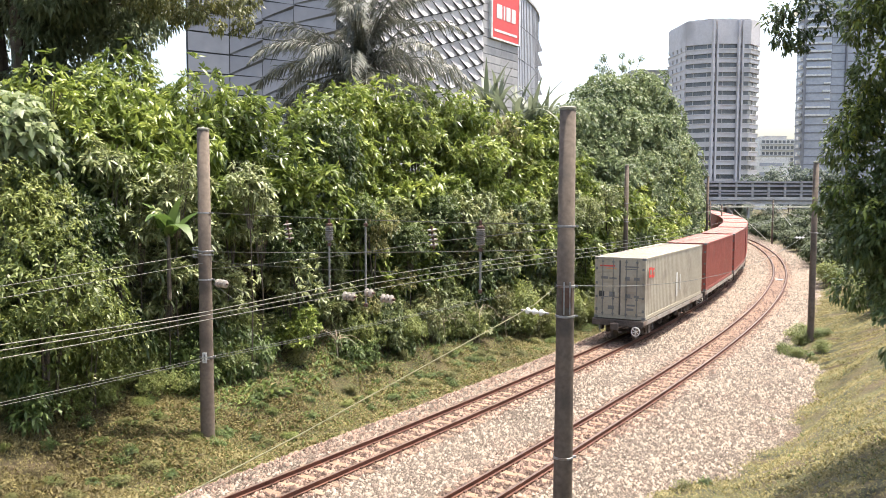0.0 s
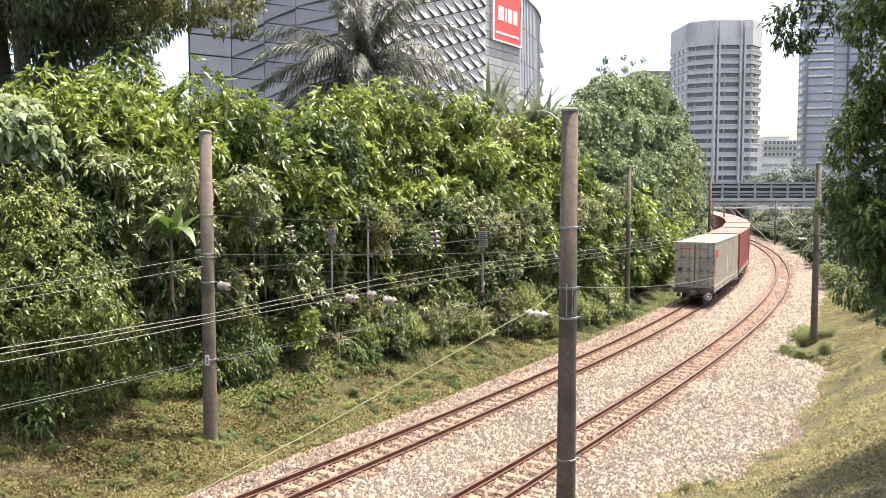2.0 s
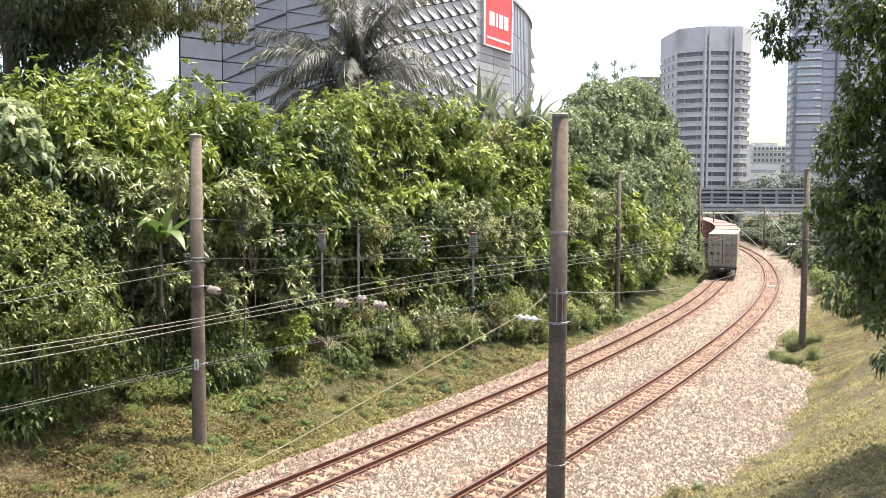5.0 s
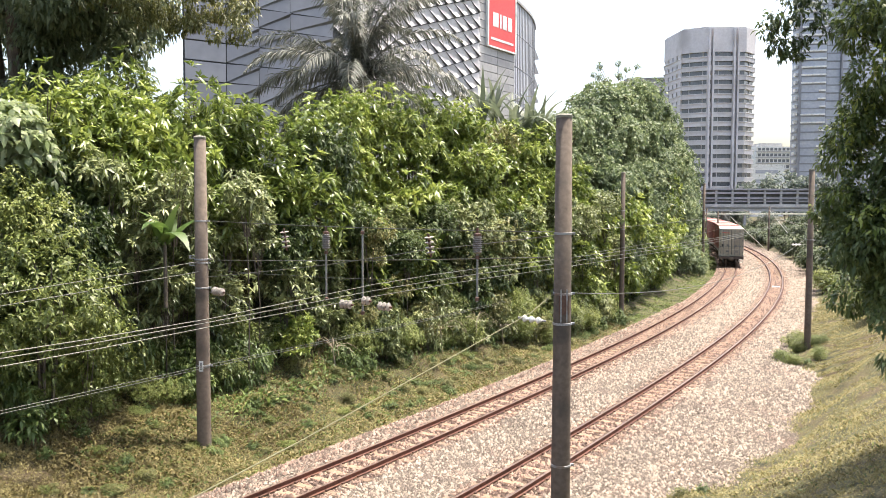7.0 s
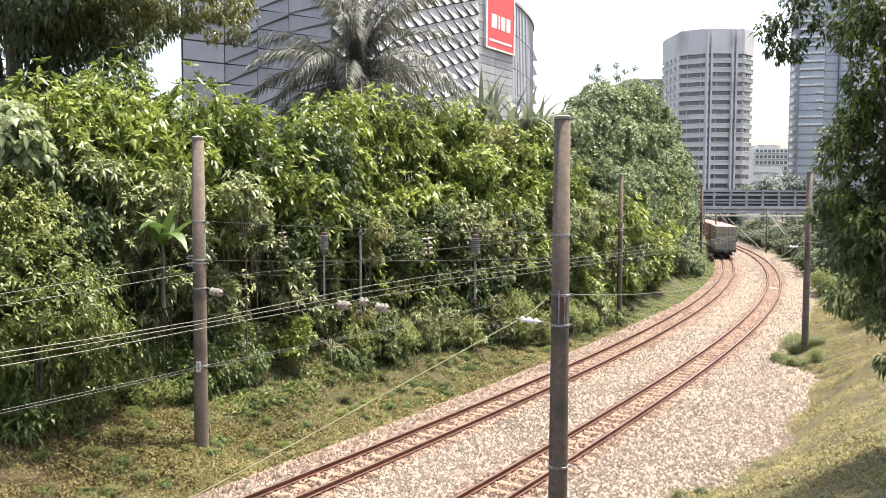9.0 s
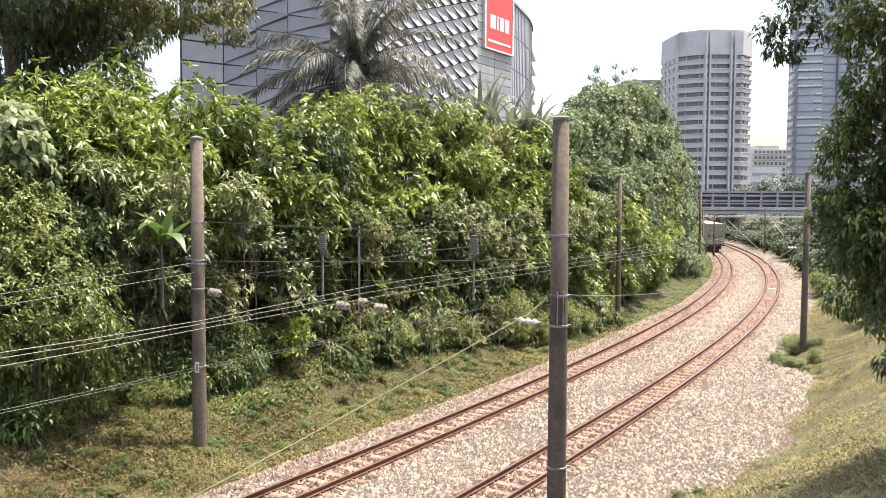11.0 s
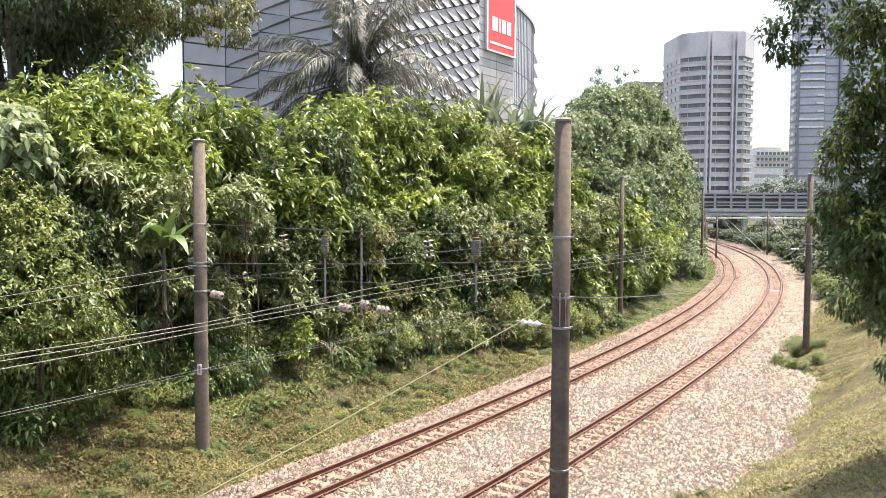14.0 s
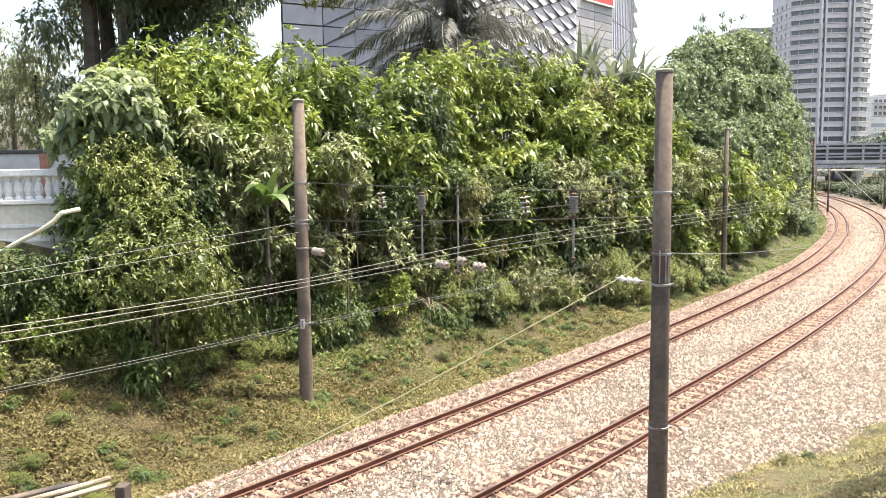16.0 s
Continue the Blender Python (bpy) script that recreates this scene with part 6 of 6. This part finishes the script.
def wagon():
    """A flat container wagon: origin on the rails under its middle."""
    t = thing("flat_wagon", "weathered grey skeletal flat wagon carrying a container", "wagon", "wagons of the train")
    l = 6.35
    bm = bmesh.new()
    for x in (-1.2, 1.1):
        box(bm, x, x + 0.1, -l, l, 0.82, FLOOR - 0.02)
        box(bm, x - 0.03, x + 0.13, -l, l, FLOOR - 0.04, FLOOR - 0.004)
    for x in (-0.3, 0.18):
        box(bm, x, x + 0.12, -l, l, 0.7, FLOOR - 0.04)
    for k in range(11):
        y = -l + k * (2 * l - 0.16) / 10
        box(bm, -1.1, 1.1, y, y + 0.16, 0.84, FLOOR - 0.03)
    part("underframe", bm, M["wagon"], t)
    for x in (-1.245, 1.215):
        part("side_sill", boxes((x, x + 0.03, -l, l, 0.86, FLOOR - 0.045), bevel=0.004), M["sill"], t, "pale grey side sill")
    for e in (-1, 1):
        part("headstock", boxes((-1.22, 1.22, e * l - 0.08, e * l + 0.08, 0.8, FLOOR - 0.03), bevel=0.01), M["bogie"], t)
        bm = bmesh.new()
        box(bm, -0.12, 0.12, e * (l + 0.05), e * (l + 0.4) , 0.72, 0.95) if e > 0 else box(bm, -0.12, 0.12, -l - 0.4, -l - 0.05, 0.72, 0.95)
        box(bm, -0.2, 0.2, e * l + (0.4 if e > 0 else -0.56), e * l + (0.56 if e > 0 else -0.4), 0.66, 1.0, bevel=0.05)
        part("coupler", bm, M["bogie"], t)
        for x in (-0.85, 0.85):
            tb = tube(bmesh.new(), [(x, e * (l + 0.06), 0.85), (x, e * (l + 0.14), 0.7), (x * 0.9, e * (l + 0.16), 0.45)], 0.025, 6)
            part("brake_hose", tb, M["seal"], t)
    for yc in (-4.3, 4.3):
        bm = bmesh.new()
        for x in (-0.86, 0.74):
            box(bm, x, x + 0.12, yc - 1.15, yc + 1.15, 0.52, 0.68, bevel=0.03)
            box(bm, x - 0.02, x + 0.14, yc - 0.35, yc + 0.35, 0.28, 0.56, bevel=0.04)
            for y in (-0.85, 0.85):
                box(bm, x - 0.03, x + 0.15, yc + y - 0.16, yc + y + 0.16, 0.3, 0.56, bevel=0.03)
        box(bm, -0.8, 0.8, yc - 0.2, yc + 0.2, 0.5, 0.72)
        bg = part("bogie", bm, M["bogie"], t)
        for y in (-0.85, 0.85):
            wheelset(bg, yc + y)
    for e in (-1, 1):
        for y in (-2.2, -0.6, 1.0, 2.2):
            part("brake_gear", boxes((e * 0.9 - 0.09, e * 0.9 + 0.09, y - 0.12, y + 0.12, 0.45, 0.83), bevel=0.02), M["bogie"], t)
        part("step", boxes((e * 1.14 - 0.04, e * 1.14 + 0.04, -5.3, -4.95, 0.4, 0.82)), M["wagon"], t)
    bm = bmesh.new()
    ring = [(0.93 + 0.2 * math.cos(a * math.pi / 10), -6.56, 0.62 + 0.2 * math.sin(a * math.pi / 10)) for a in range(21)]
    tube(bm, ring, 0.022, 6)
    for a in (0.4, 1.45, 2.5):
        tube(bm, [(0.93 - 0.2 * math.cos(a), -6.56, 0.62 - 0.2 * math.sin(a)), (0.93 + 0.2 * math.cos(a), -6.56, 0.62 + 0.2 * math.sin(a))], 0.016, 5)
    tube(bm, [(0.93, -6.57, 0.62), (0.93, -6.4, 0.62)], 0.03, 6)
    part("hand_wheel", bm, M["porcelain_white"], t, "white spoked brake wheel")
    return t


PITCH, SPEED, START = 13.55, 7.8, 32.6
TRAIN = []


def build_train():
    grey = container(M["cont_grey"], M["roof_pale"], "pale grey steel shipping container with closed doors", True)
    red = container(M["cont_red"], M["roof_pink"], "rust-red steel shipping container with a faded roof", False)
    w = wagon()
    for k in range(13):
        wg = w if k == 0 else copy_thing(w, Matrix())
        bx = grey if k == 0 else red if k == 1 else copy_thing(red, Matrix())
        TRAIN.append((k, wg, bx))


build_train()


# ---- buildings ----
def prism(bm, plan, z0, z1):
    lo = [bm.verts.new((x, y, z0)) for x, y in plan]
    hi = [bm.verts.new((x, y, z1)) for x, y in plan]
    n = len(plan)
    for i in range(n):
        bm.faces.new((lo[i], lo[(i + 1) % n], hi[(i + 1) % n], hi[i]))
    bm.faces.new(hi)
    bm.faces.new(lo[::-1])
    return bm


def grow(plan, d):
    """Move a convex plan outward by d about its middle."""
    cx, cy = sum(p[0] for p in plan) / len(plan), sum(p[1] for p in plan) / len(plan)
    return [(cx + (x - cx) * (1 + d / max(1e-6, math.hypot(x - cx, y - cy))), cy + (y - cy) * (1 + d / max(1e-6, math.hypot(x - cx, y - cy)))) for x, y in plan]


def share(name, me, parent, m, label=""):
    ob = new(name, me)
    ob.parent = parent
    ob.matrix_basis = m
    return tagged(ob, label)


def mesh_from(bm, name, material):
    me = bpy.data.meshes.new(name)
    bm.to_mesh(me)
    bm.free()
    me.materials.append(material)
    return me


def build_tower():
    t = thing("office_tower", "grey round-fronted office tower with concrete floor bands", "building")
    plan = [(86.6, 322), (88.0, 304.8), (96.1, 299.8), (108.5, 299.8), (113.4, 304.8), (115.5, 322), (110, 338), (92, 338)]
    z_top, z_band, rise = 68.2, 59.8, 3.29
    part("core", prism(bmesh.new(), plan, 0, z_band), M["glass_dark"], t, "dark strip windows")
    part("crown_band", prism(bmesh.new(), grow(plan, 0.8), z_band, z_top), M["spandrel"], t)
    part("roof", prism(bmesh.new(), grow(plan, 0.2), z_top, z_top + 0.5), M["concrete"], t)
    part("roof_mast", tube(bmesh.new(), [(107, 304, z_top), (107, 304, z_top + 1.4)], 0.12, 6), M["steel"], t)
    for k in range(17):
        z = z_band - rise * (k + 1)
        part("floor_band", prism(bmesh.new(), grow(plan, 0.8), z, z + 1.75), M["spandrel"], t)
        part("sill_band", prism(bmesh.new(), grow(plan, 1.1), z + 1.45, z + 1.75), M["spandrel"], t)
    for x in (95.5, 96.9, 104.4, 105.8):
        part("rib", boxes((x - 0.3, x + 0.3, 297.9, 300.5, 2, z_top - 0.2)), M["spandrel"], t)
    post = mesh_from(boxes((-0.1, 0.1, -0.3, 0.3, -1.6, 0.1)), "mullion", M["spandrel"])
    panel = mesh_from(boxes((-1.6, 1.6, -0.6, 0.3, -1.6, 0.1)), "blind_panel", M["spandrel"])
    for k in range(0, 17):
        for i in range(4):
            a, b = Vector(plan[i]), Vector(plan[i + 1])
            n = 4 if i == 0 else max(1, int((b - a).length / 4.2))
            for q in range(n):
                c = a.lerp(b, (q + 0.5) / n)
                share("blind_panel" if i == 0 else "mullion", panel if i == 0 else post, t, pose(c.x, c.y, z_band - rise * k, 0, 0, math.degrees(math.atan2(b.y - a.y, b.x - a.x))))


def build_far():
    t = thing("office_tower", "pale blue glass office tower with white floor lines", "building")
    plan = [(146.6, 350), (147.0, 343.4), (156.8, 341.2), (158.4, 344), (171, 342.5), (190, 350), (190, 378), (160, 378)]
    part("core", prism(bmesh.new(), plan, 0, 125), M["glass_blue"], t)
    rng = random.Random(2)
    for k in range(37):
        z = 3.1 + k * 3.215
        part("floor_line", prism(bmesh.new(), grow(plan, 0.15), z - 0.5, z), M["panel_grey"], t, "thin grey floor line")
        w = 9.6 if z > 60 or rng.random() < 0.3 else rng.uniform(1.8, 3.2)
        lv = part("louvre", boxes((-w, -0.1, -0.75, 0.2, 0.1, 0.75)), M["white_paint"], t, "white sunshade")
        lv.matrix_basis = pose(156.8, 341.2, z, 0, 0, -12.7)
        part("balcony", boxes((145.7, 147.2, 344.5, 346.5, z + 0.2, z + 1.5)), M["white_paint"], t, "white balcony front")
    part("rib", boxes((146.6, 147.5, 342.6, 344.2, 0, 125)), M["panel_grey"], t)
    part("rib", boxes((163.4, 164.0, 342.2, 344.2, 0, 125)), M["panel_grey"], t)
    t = thing("office_block", "plain grey office block behind trees", "building")
    part("wall", prism(bmesh.new(), [(76, 340), (92, 338), (92, 360), (76, 360)], 0, 55.5), M["spandrel"], t)
    part("roof", prism(bmesh.new(), [(75.7, 339.7), (92.3, 337.7), (92.3, 360.3), (75.7, 360.3)], 55.5, 56.4), M["concrete"], t)
    t = thing("apartment_block", "distant white apartment block with rows of windows", "building")
    part("wall", prism(bmesh.new(), [(170, 450), (189, 450), (189, 470), (170, 470)], 0, 36), M["white_paint"], t)
    part("roof", prism(bmesh.new(), [(173, 452), (185, 452), (185, 466), (173, 466)], 36, 38), M["concrete"], t)
    pane = mesh_from(boxes((0, 1.5, -0.1, 0.3, 0, 1.5)), "window", M["glass_dark"])
    ledge = mesh_from(boxes((169.8, 189.2, 449.4, 450.1, 0, 0.35)), "balcony_ledge", M["concrete"])
    for k in range(11):
        share("balcony_ledge", ledge, t, pose(0, 0, 2.2 + k * 3.1))
        for q in range(8):
            share("window", pane, t, pose(171.2 + q * 2.2, 450, 2.9 + k * 3.1))
    t = thing("office_block", "low white building beyond the viaduct", "building")
    part("wall", prism(bmesh.new(), [(124, 332), (137, 332), (137, 342), (124, 342)], 0, 21.5), M["white_paint"], t)
    pane = mesh_from(boxes((0, 9, -0.1, 0.3, 0, 1.3)), "window_strip", M["glass_blue"])
    for k in range(5):
        share("window_strip", pane, t, pose(125.5, 332, 3 + k * 3.7))


def build_viaduct():
    t = thing("viaduct", "grey concrete road viaduct with barred parapets", "viaduct")
    y = 190.0
    part("deck", boxes((20, 150, y, y + 14, 5.1, 5.9)), M["deck"], t)
    part("soffit_beam", boxes((20, 150, y - 0.2, y + 0.8, 4.55, 5.2)), M["concrete"], t)
    part("edge_beam", boxes((20, 150, y - 0.5, y + 0.6, 5.45, 6.2)), M["concrete"], t)
    part("lower_rail", boxes((20, 150, y - 0.4, y - 0.1, 6.75, 7.0)), M["deck"], t)
    part("parapet_rail", boxes((20, 150, y - 0.4, y - 0.05, 7.35, 7.75)), M["deck"], t)
    part("upper_rail", boxes((20, 150, y - 0.4, y - 0.05, 8.5, 9.0)), M["deck"], t)
    part("roof_edge", boxes((20, 150, y - 0.5, y + 2.0, 9.35, 9.75)), M["deck"], t)
    post = mesh_from(boxes((0, 0.45, -0.35, 0.05, 6.2, 9.4)), "parapet_post", M["concrete"])
    for k in range(35):
        share("parapet_post", post, t, pose(22 + k * 3.7, y, 0))
    part("back_wall", boxes((20, 150, y + 0.9, y + 1.2, 5.9, 9.35)), M["fin"], t, "dark far parapet")
    for x in (40, 66, 92, 118):
        part("pier", boxes((x, x + 1.6, y + 4, y + 6, -1.5, 5.1), bevel=0.15), M["concrete"], t)
    # lower service bridge with struts before it
    t = thing("pipe_bridge", "low pale pipe bridge over the tracks", "bridge")
    part("pipe", tube(bmesh.new(), [(40, 170, 2.6), (56, 170, 2.65)], 0.5, 8), M["cream"], t)
    part("walkway", boxes((40, 110, 169.2, 170.8, 4.15, 4.45)), M["pipe_cream"], t, "pale cream walkway")
    for x in (42, 62, 88, 108):
        part("support", boxes((x, x + 0.4, 169.6, 170.2, -1.2, 4.15)), M["concrete"], t)


def build_gallery():
    t = thing("office_building", "grey building clad in folded metal panels and scales", "building")
    P0, A1, B1, C1 = (Vector(p) for p in ((-20.1, 66), (-9.43, 74), (4.13, 92), (8.56, 98.76)))
    DRUM = 30.5
    curve = [Vector(p) for p in ((8.58, 98.85), (9.4, 101.0), (10.2, 103.5), (11.0, 105.9), (11.7, 108.5), (12.4, 112.0), (12.84, 115.5))]
    plan = [P0, A1, B1, C1, Vector((7.0, 126)), Vector((-32, 126)), Vector((-26.4, 90))]
    drum = curve + [Vector((12.4, 122)), Vector((7.6, 122)), Vector((7.9, 99.2))]
    part("wall", prism(bmesh.new(), [tuple(p) for p in plan], 4, 39), M["panel_seam"], t, "dark backing wall")
    part("roof", prism(bmesh.new(), [tuple(p) for p in plan], 39, 39.6), M["concrete"], t)
    part("drum_wall", prism(bmesh.new(), [tuple(p) for p in drum], 4, DRUM - 0.2), M["panel_seam"], t, "dark backing wall")
    part("drum_roof", prism(bmesh.new(), [tuple(p) for p in drum], DRUM - 0.2, DRUM), M["concrete"], t)
    h = 1.575
    # folded panels: each cell is split by a rising diagonal, its upper facet tips outward
    d = A1 - P0
    ang = math.degrees(math.atan2(d.y, d.x))
    seams = (0.0, 0.265, 0.477, 0.692, 1.0)
    g = 0.06
    for c in range(4):
        w = d.length * (seams[c + 1] - seams[c])
        if c == 0:
            cell = [("panel", mesh_from(boxes((0.12, w - g, -0.1, 0, g, h - g)), "panel", M["panel_grey"]))]
        else:
            e = 0.26
            up = mesh_of("facet", [(0.02, -0.1, g * 2), (w - 0.02, -0.42, h - g * 0.5), (w - 0.02, -0.08, h - g), (0.02, -0.08, h - g)], [(0, 1, 2, 3)], M["panel_grey"])
            lo = mesh_of("facet", [(e, -0.08, g), (w - 0.02, -0.08, g), (w - 0.02, -0.08, h - g - e * 0.9)], [(0, 1, 2)], M["panel_grey"])
            # dark lip colour draws the shadow line below the tipped facet
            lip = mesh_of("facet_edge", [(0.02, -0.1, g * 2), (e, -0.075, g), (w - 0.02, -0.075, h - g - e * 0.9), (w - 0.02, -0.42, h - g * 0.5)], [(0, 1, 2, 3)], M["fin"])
            cell = [("facet", up), ("facet", lo), ("facet_edge", lip)]
        for k in range(17):
            p = P0 + d * seams[c]
            m = pose(p.x, p.y, 5.39 + k * h, 0, 0, ang)
            for nm, me in cell:
                share(nm, me, t, m)
    # slanting scales on the oblique face: each is lifted at its lowest corner
    d = B1 - A1
    ang = math.degrees(math.atan2(d.y, d.x))
    nx = 15
    w = d.length / nx
    r, o, q = 0.28 * h, 0.4, 0.045
    a0, a1, a2, a3 = (q, -0.05, -q), (w, -0.05, r - q), (2 * w - q, -0.08, 2 * r - h + q), (w, -o, r - h + q)
    sc = mesh_of("scale", [a0, a3, a2, a1], [(0, 1, 2), (0, 2, 3)], M["scale"])
    # undersides coloured dark to put the shade beneath each scale
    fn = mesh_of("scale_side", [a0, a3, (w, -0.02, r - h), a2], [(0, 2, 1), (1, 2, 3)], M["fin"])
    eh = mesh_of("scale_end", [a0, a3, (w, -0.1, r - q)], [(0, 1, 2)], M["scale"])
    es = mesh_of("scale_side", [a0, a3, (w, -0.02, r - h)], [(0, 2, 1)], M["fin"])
    for k in range(20):
        for c in range(nx):
            z = 28.9 - (nx - c) * r + (k - 12) * h + h
            p = A1 + d * (c / nx)
            m = pose(p.x, p.y, z, 0, 0, ang)
            if not 6 < z < 38:
                continue
            share("scale", sc if c < nx - 1 else eh, t, m)
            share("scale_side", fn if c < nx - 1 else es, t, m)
    # smooth cladding beside the sign
    d = C1 - B1
    ang = math.degrees(math.atan2(d.y, d.x))
    cl = mesh_from(boxes((0.03, d.length * 0.5 - 0.02, -0.16, 0.0, 0.03, 0.87)), "cladding_panel", M["cladding"])
    for k in range(36):
        for c in (0, 1):
            p = B1 + d * (0.5 * c)
            share("cladding_panel", cl, t, pose(p.x, p.y, 6 + k * 0.9, 0, 0, ang))
    # curved end clad in narrow dark strips between upright fins, with seams all round
    bay = 3.9
    for a, b in zip(curve, curve[1:]):
        e = b - a
        an = math.degrees(math.atan2(e.y, e.x))
        n = max(2, round(e.length / 0.85))
        w = e.length / n
        strip = mesh_from(boxes((0.06, w - 0.06, -0.1, 0, 0.06, bay - 0.06)), "strip", M["drum_grey"])
        fin = mesh_from(boxes((-0.04, 0.04, -0.15, 0.02, 0.0, bay - 0.04)), "fin", M["cladding"])
        for q in range(n):
            c = a.lerp(b, q / n)
            for k in range(7):
                z = DRUM - (k + 1) * bay
                share("strip", strip, t, pose(c.x, c.y, z, 0, 0, an), "blue-grey metal strip")
                share("fin", fin, t, pose(c.x, c.y, z, 0, 0, an))
        part("parapet", boxes((-0.02, e.length + 0.02, -0.28, 0.02, DRUM - 0.25, DRUM + 0.05)), M["cladding"], t).matrix_basis = pose(a.x, a.y, 0, 0, 0, an)
    # pale scales standing out past the curved end
    tooth = mesh_of("tooth", [(0, 0, 0), (0.75, 0.3, 0.15), (0.1, 1.2, 1.9), (0.05, 0.0, 1.9)], [(0, 1, 3), (1, 2, 3), (0, 2, 1), (0, 3, 2)], M["scale"])
    for k in range(9):
        share("tooth", tooth, t, pose(curve[-1].x - 0.05, curve[-1].y - 0.5, 10.5 + k * 1.95), "pale projecting scale")
    # the sign
    p = B1 + d * 0.585
    sg = thing("sign_board", "red sign board with white frame and white bars", "sign", at=pose(p.x, p.y, 28.2, 0, 0, ang) @ Matrix.Translation((0, -0.3, 0)) @ Matrix.Diagonal((1.88, 1, 1.15, 1)))
    part("board", boxes((-1.72, 1.72, -0.1, 0.1, -3.6, 3.9), bevel=0.02), M["sign_red"], sg)
    fr = bmesh.new()
    for x0, x1, z0, z1 in ((-1.78, -1.62, -3.66, 3.96), (1.62, 1.78, -3.66, 3.96), (-1.62, 1.62, -3.66, -3.5), (-1.62, 1.62, 3.8, 3.96)):
        box(fr, x0, x1, -0.14, 0.14, z0, z1)
    part("frame", fr, M["white_paint"], sg, "white frame")
    part("underline", boxes((-1.4, 1.4, -0.13, -0.104, -2.9, -2.68)), M["white_paint"], sg)
    for x0, x1 in ((-1.15, -0.48), (-0.32, -0.12), (0.02, 0.54), (0.68, 1.2)):
        part("emblem_bar", boxes((x0, x1, -0.13, -0.104, -1.6, -0.25), bevel=0.01), M["white_paint"], sg, "white bar")


def build_terrace():
    """The white balustrade and the pipes at the end of the bank."""
    t = thing("balustrade", "white classical balustrade on a cream terrace wall", "balustrade")
    a, b = Vector((-17.6, 21.6)), Vector((-12.0, 25.0))
    d = b - a
    ang = math.degrees(math.atan2(d.y, d.x))
    t.matrix_basis = pose(a.x, a.y, 0, 0, 0, ang)
    L = d.length
    part("terrace_wall", boxes((-1, L, -0.15, 0.15, 3.0, 5.86), bevel=0.02), M["cream"], t)
    part("ledge", boxes((-1, L + 0.05, -0.25, 0.25, 5.86, 6.0), bevel=0.02), M["white_paint"], t)
    part("top_rail", boxes((-1, L + 0.05, -0.22, 0.22, 6.68, 6.9), bevel=0.03), M["white_paint"], t)
    bal = bmesh.new()
    lathe(bal, [(0.12, 0), (0.12, 0.05), (0.08, 0.1), (0.125, 0.24), (0.115, 0.38), (0.075, 0.52), (0.09, 0.58), (0.12, 0.63), (0.12, 0.68)], seg=10)
    me = mesh_from(bal, "baluster", M["white_paint"])
    k = -0.9
    while k < L - 0.2:
        share("baluster", me, t, pose(k, 0, 6.0))
        k += 0.27
    part("pier", boxes((L - 0.35, L, -0.24, 0.24, 6.0, 6.68), bevel=0.02), M["white_paint"], t)
    for k in range(5):
        part("band_course", boxes((-1, L, -0.19, -0.15, 3.5 + k * 0.42, 3.6 + k * 0.42)), M["white_paint"], t)
    p = thing("drain_pipe", "bent cream drain pipe leaving the bank", "pipe")
    part("pipe", tube(bmesh.new(), [(-16.2, 20.3, 3.6), (-14.4, 20.5, 4.56), (-13.44, 20.5, 5.05), (-12.96, 20.5, 5.27), (-12.56, 20.5, 5.52), (-12.32, 20.55, 5.76), (-12.0, 20.9, 5.84)], 0.06, 8), M["pipe_cream"], p)
    w = thing("garden_wall", "grey rendered garden wall with a dark coping", "wall", at=pose(-25.0, 30.0, 0, 0, 0, 6))
    part("panel", boxes((0, 7.4, -0.12, 0.12, 5.0, 7.45), bevel=0.02), M["concrete"], w)
    part("coping", boxes((-0.1, 7.5, -0.2, 0.2, 7.45, 7.6), bevel=0.02), M["panel_seam"], w, "dark coping")
    for x in (1.2, 3.6, 6.0):
        part("pier", boxes((x, x + 0.35, -0.2, -0.12, 5.0, 7.45)), M["brick_red"], w, "red brick pier")
    r = thing("guard_rail", "two pale pipes beside a grey concrete culvert wall", "railing")
    for a, b in (((-10.48, 13.90, 0.50), (-8.82, 15.94, 0.50)), ((-9.87, 14.48, 0.40), (-8.77, 15.83, 0.40))):
        part("rail", tube(bmesh.new(), [a, b], 0.055, 8), M["pipe_old"], r)
    part("post", boxes((-8.63, -8.41, 15.73, 16.03, -1.6, 0.4), bevel=0.02), M["pole"], r, "grey concrete end post")
    a, b = Vector((-11.52, 14.69)), Vector((-9.82, 16.40))
    d = b - a
    cw = part("culvert_wall", boxes((0, d.length, -0.1, 0.1, -1.5, 0.22), bevel=0.02), M["pole"], r, "weathered grey concrete wall")
    cw.matrix_basis = pose(a.x, a.y, 0, 0, 0, math.degrees(math.atan2(d.y, d.x)))


build_tower()
build_far()
build_viaduct()
build_gallery()
build_terrace()


# ---- what moves ----
def motions():
    for k, wg, bx in TRAIN:
        rows_w, rows_b = [], []
        for q in range(17):
            s = START + SPEED * q + 0.12 * max(0, q - 7) ** 2 + 6.1 + PITCH * k
            a, b = tr(s - 4.3), tr(s + 4.3)
            c = (a + b) / 2
            yaw = -math.degrees(math.atan2(b.x - a.x, b.y - a.y))
            rows_w.append((float(q), pose(c.x, c.y, 0.0, 0, 0, yaw)))
            rows_b.append((float(q), pose(c.x, c.y, FLOOR, 0, 0, yaw)))
        walk(wg, rows_w)
        walk(bx, rows_b)


motions()
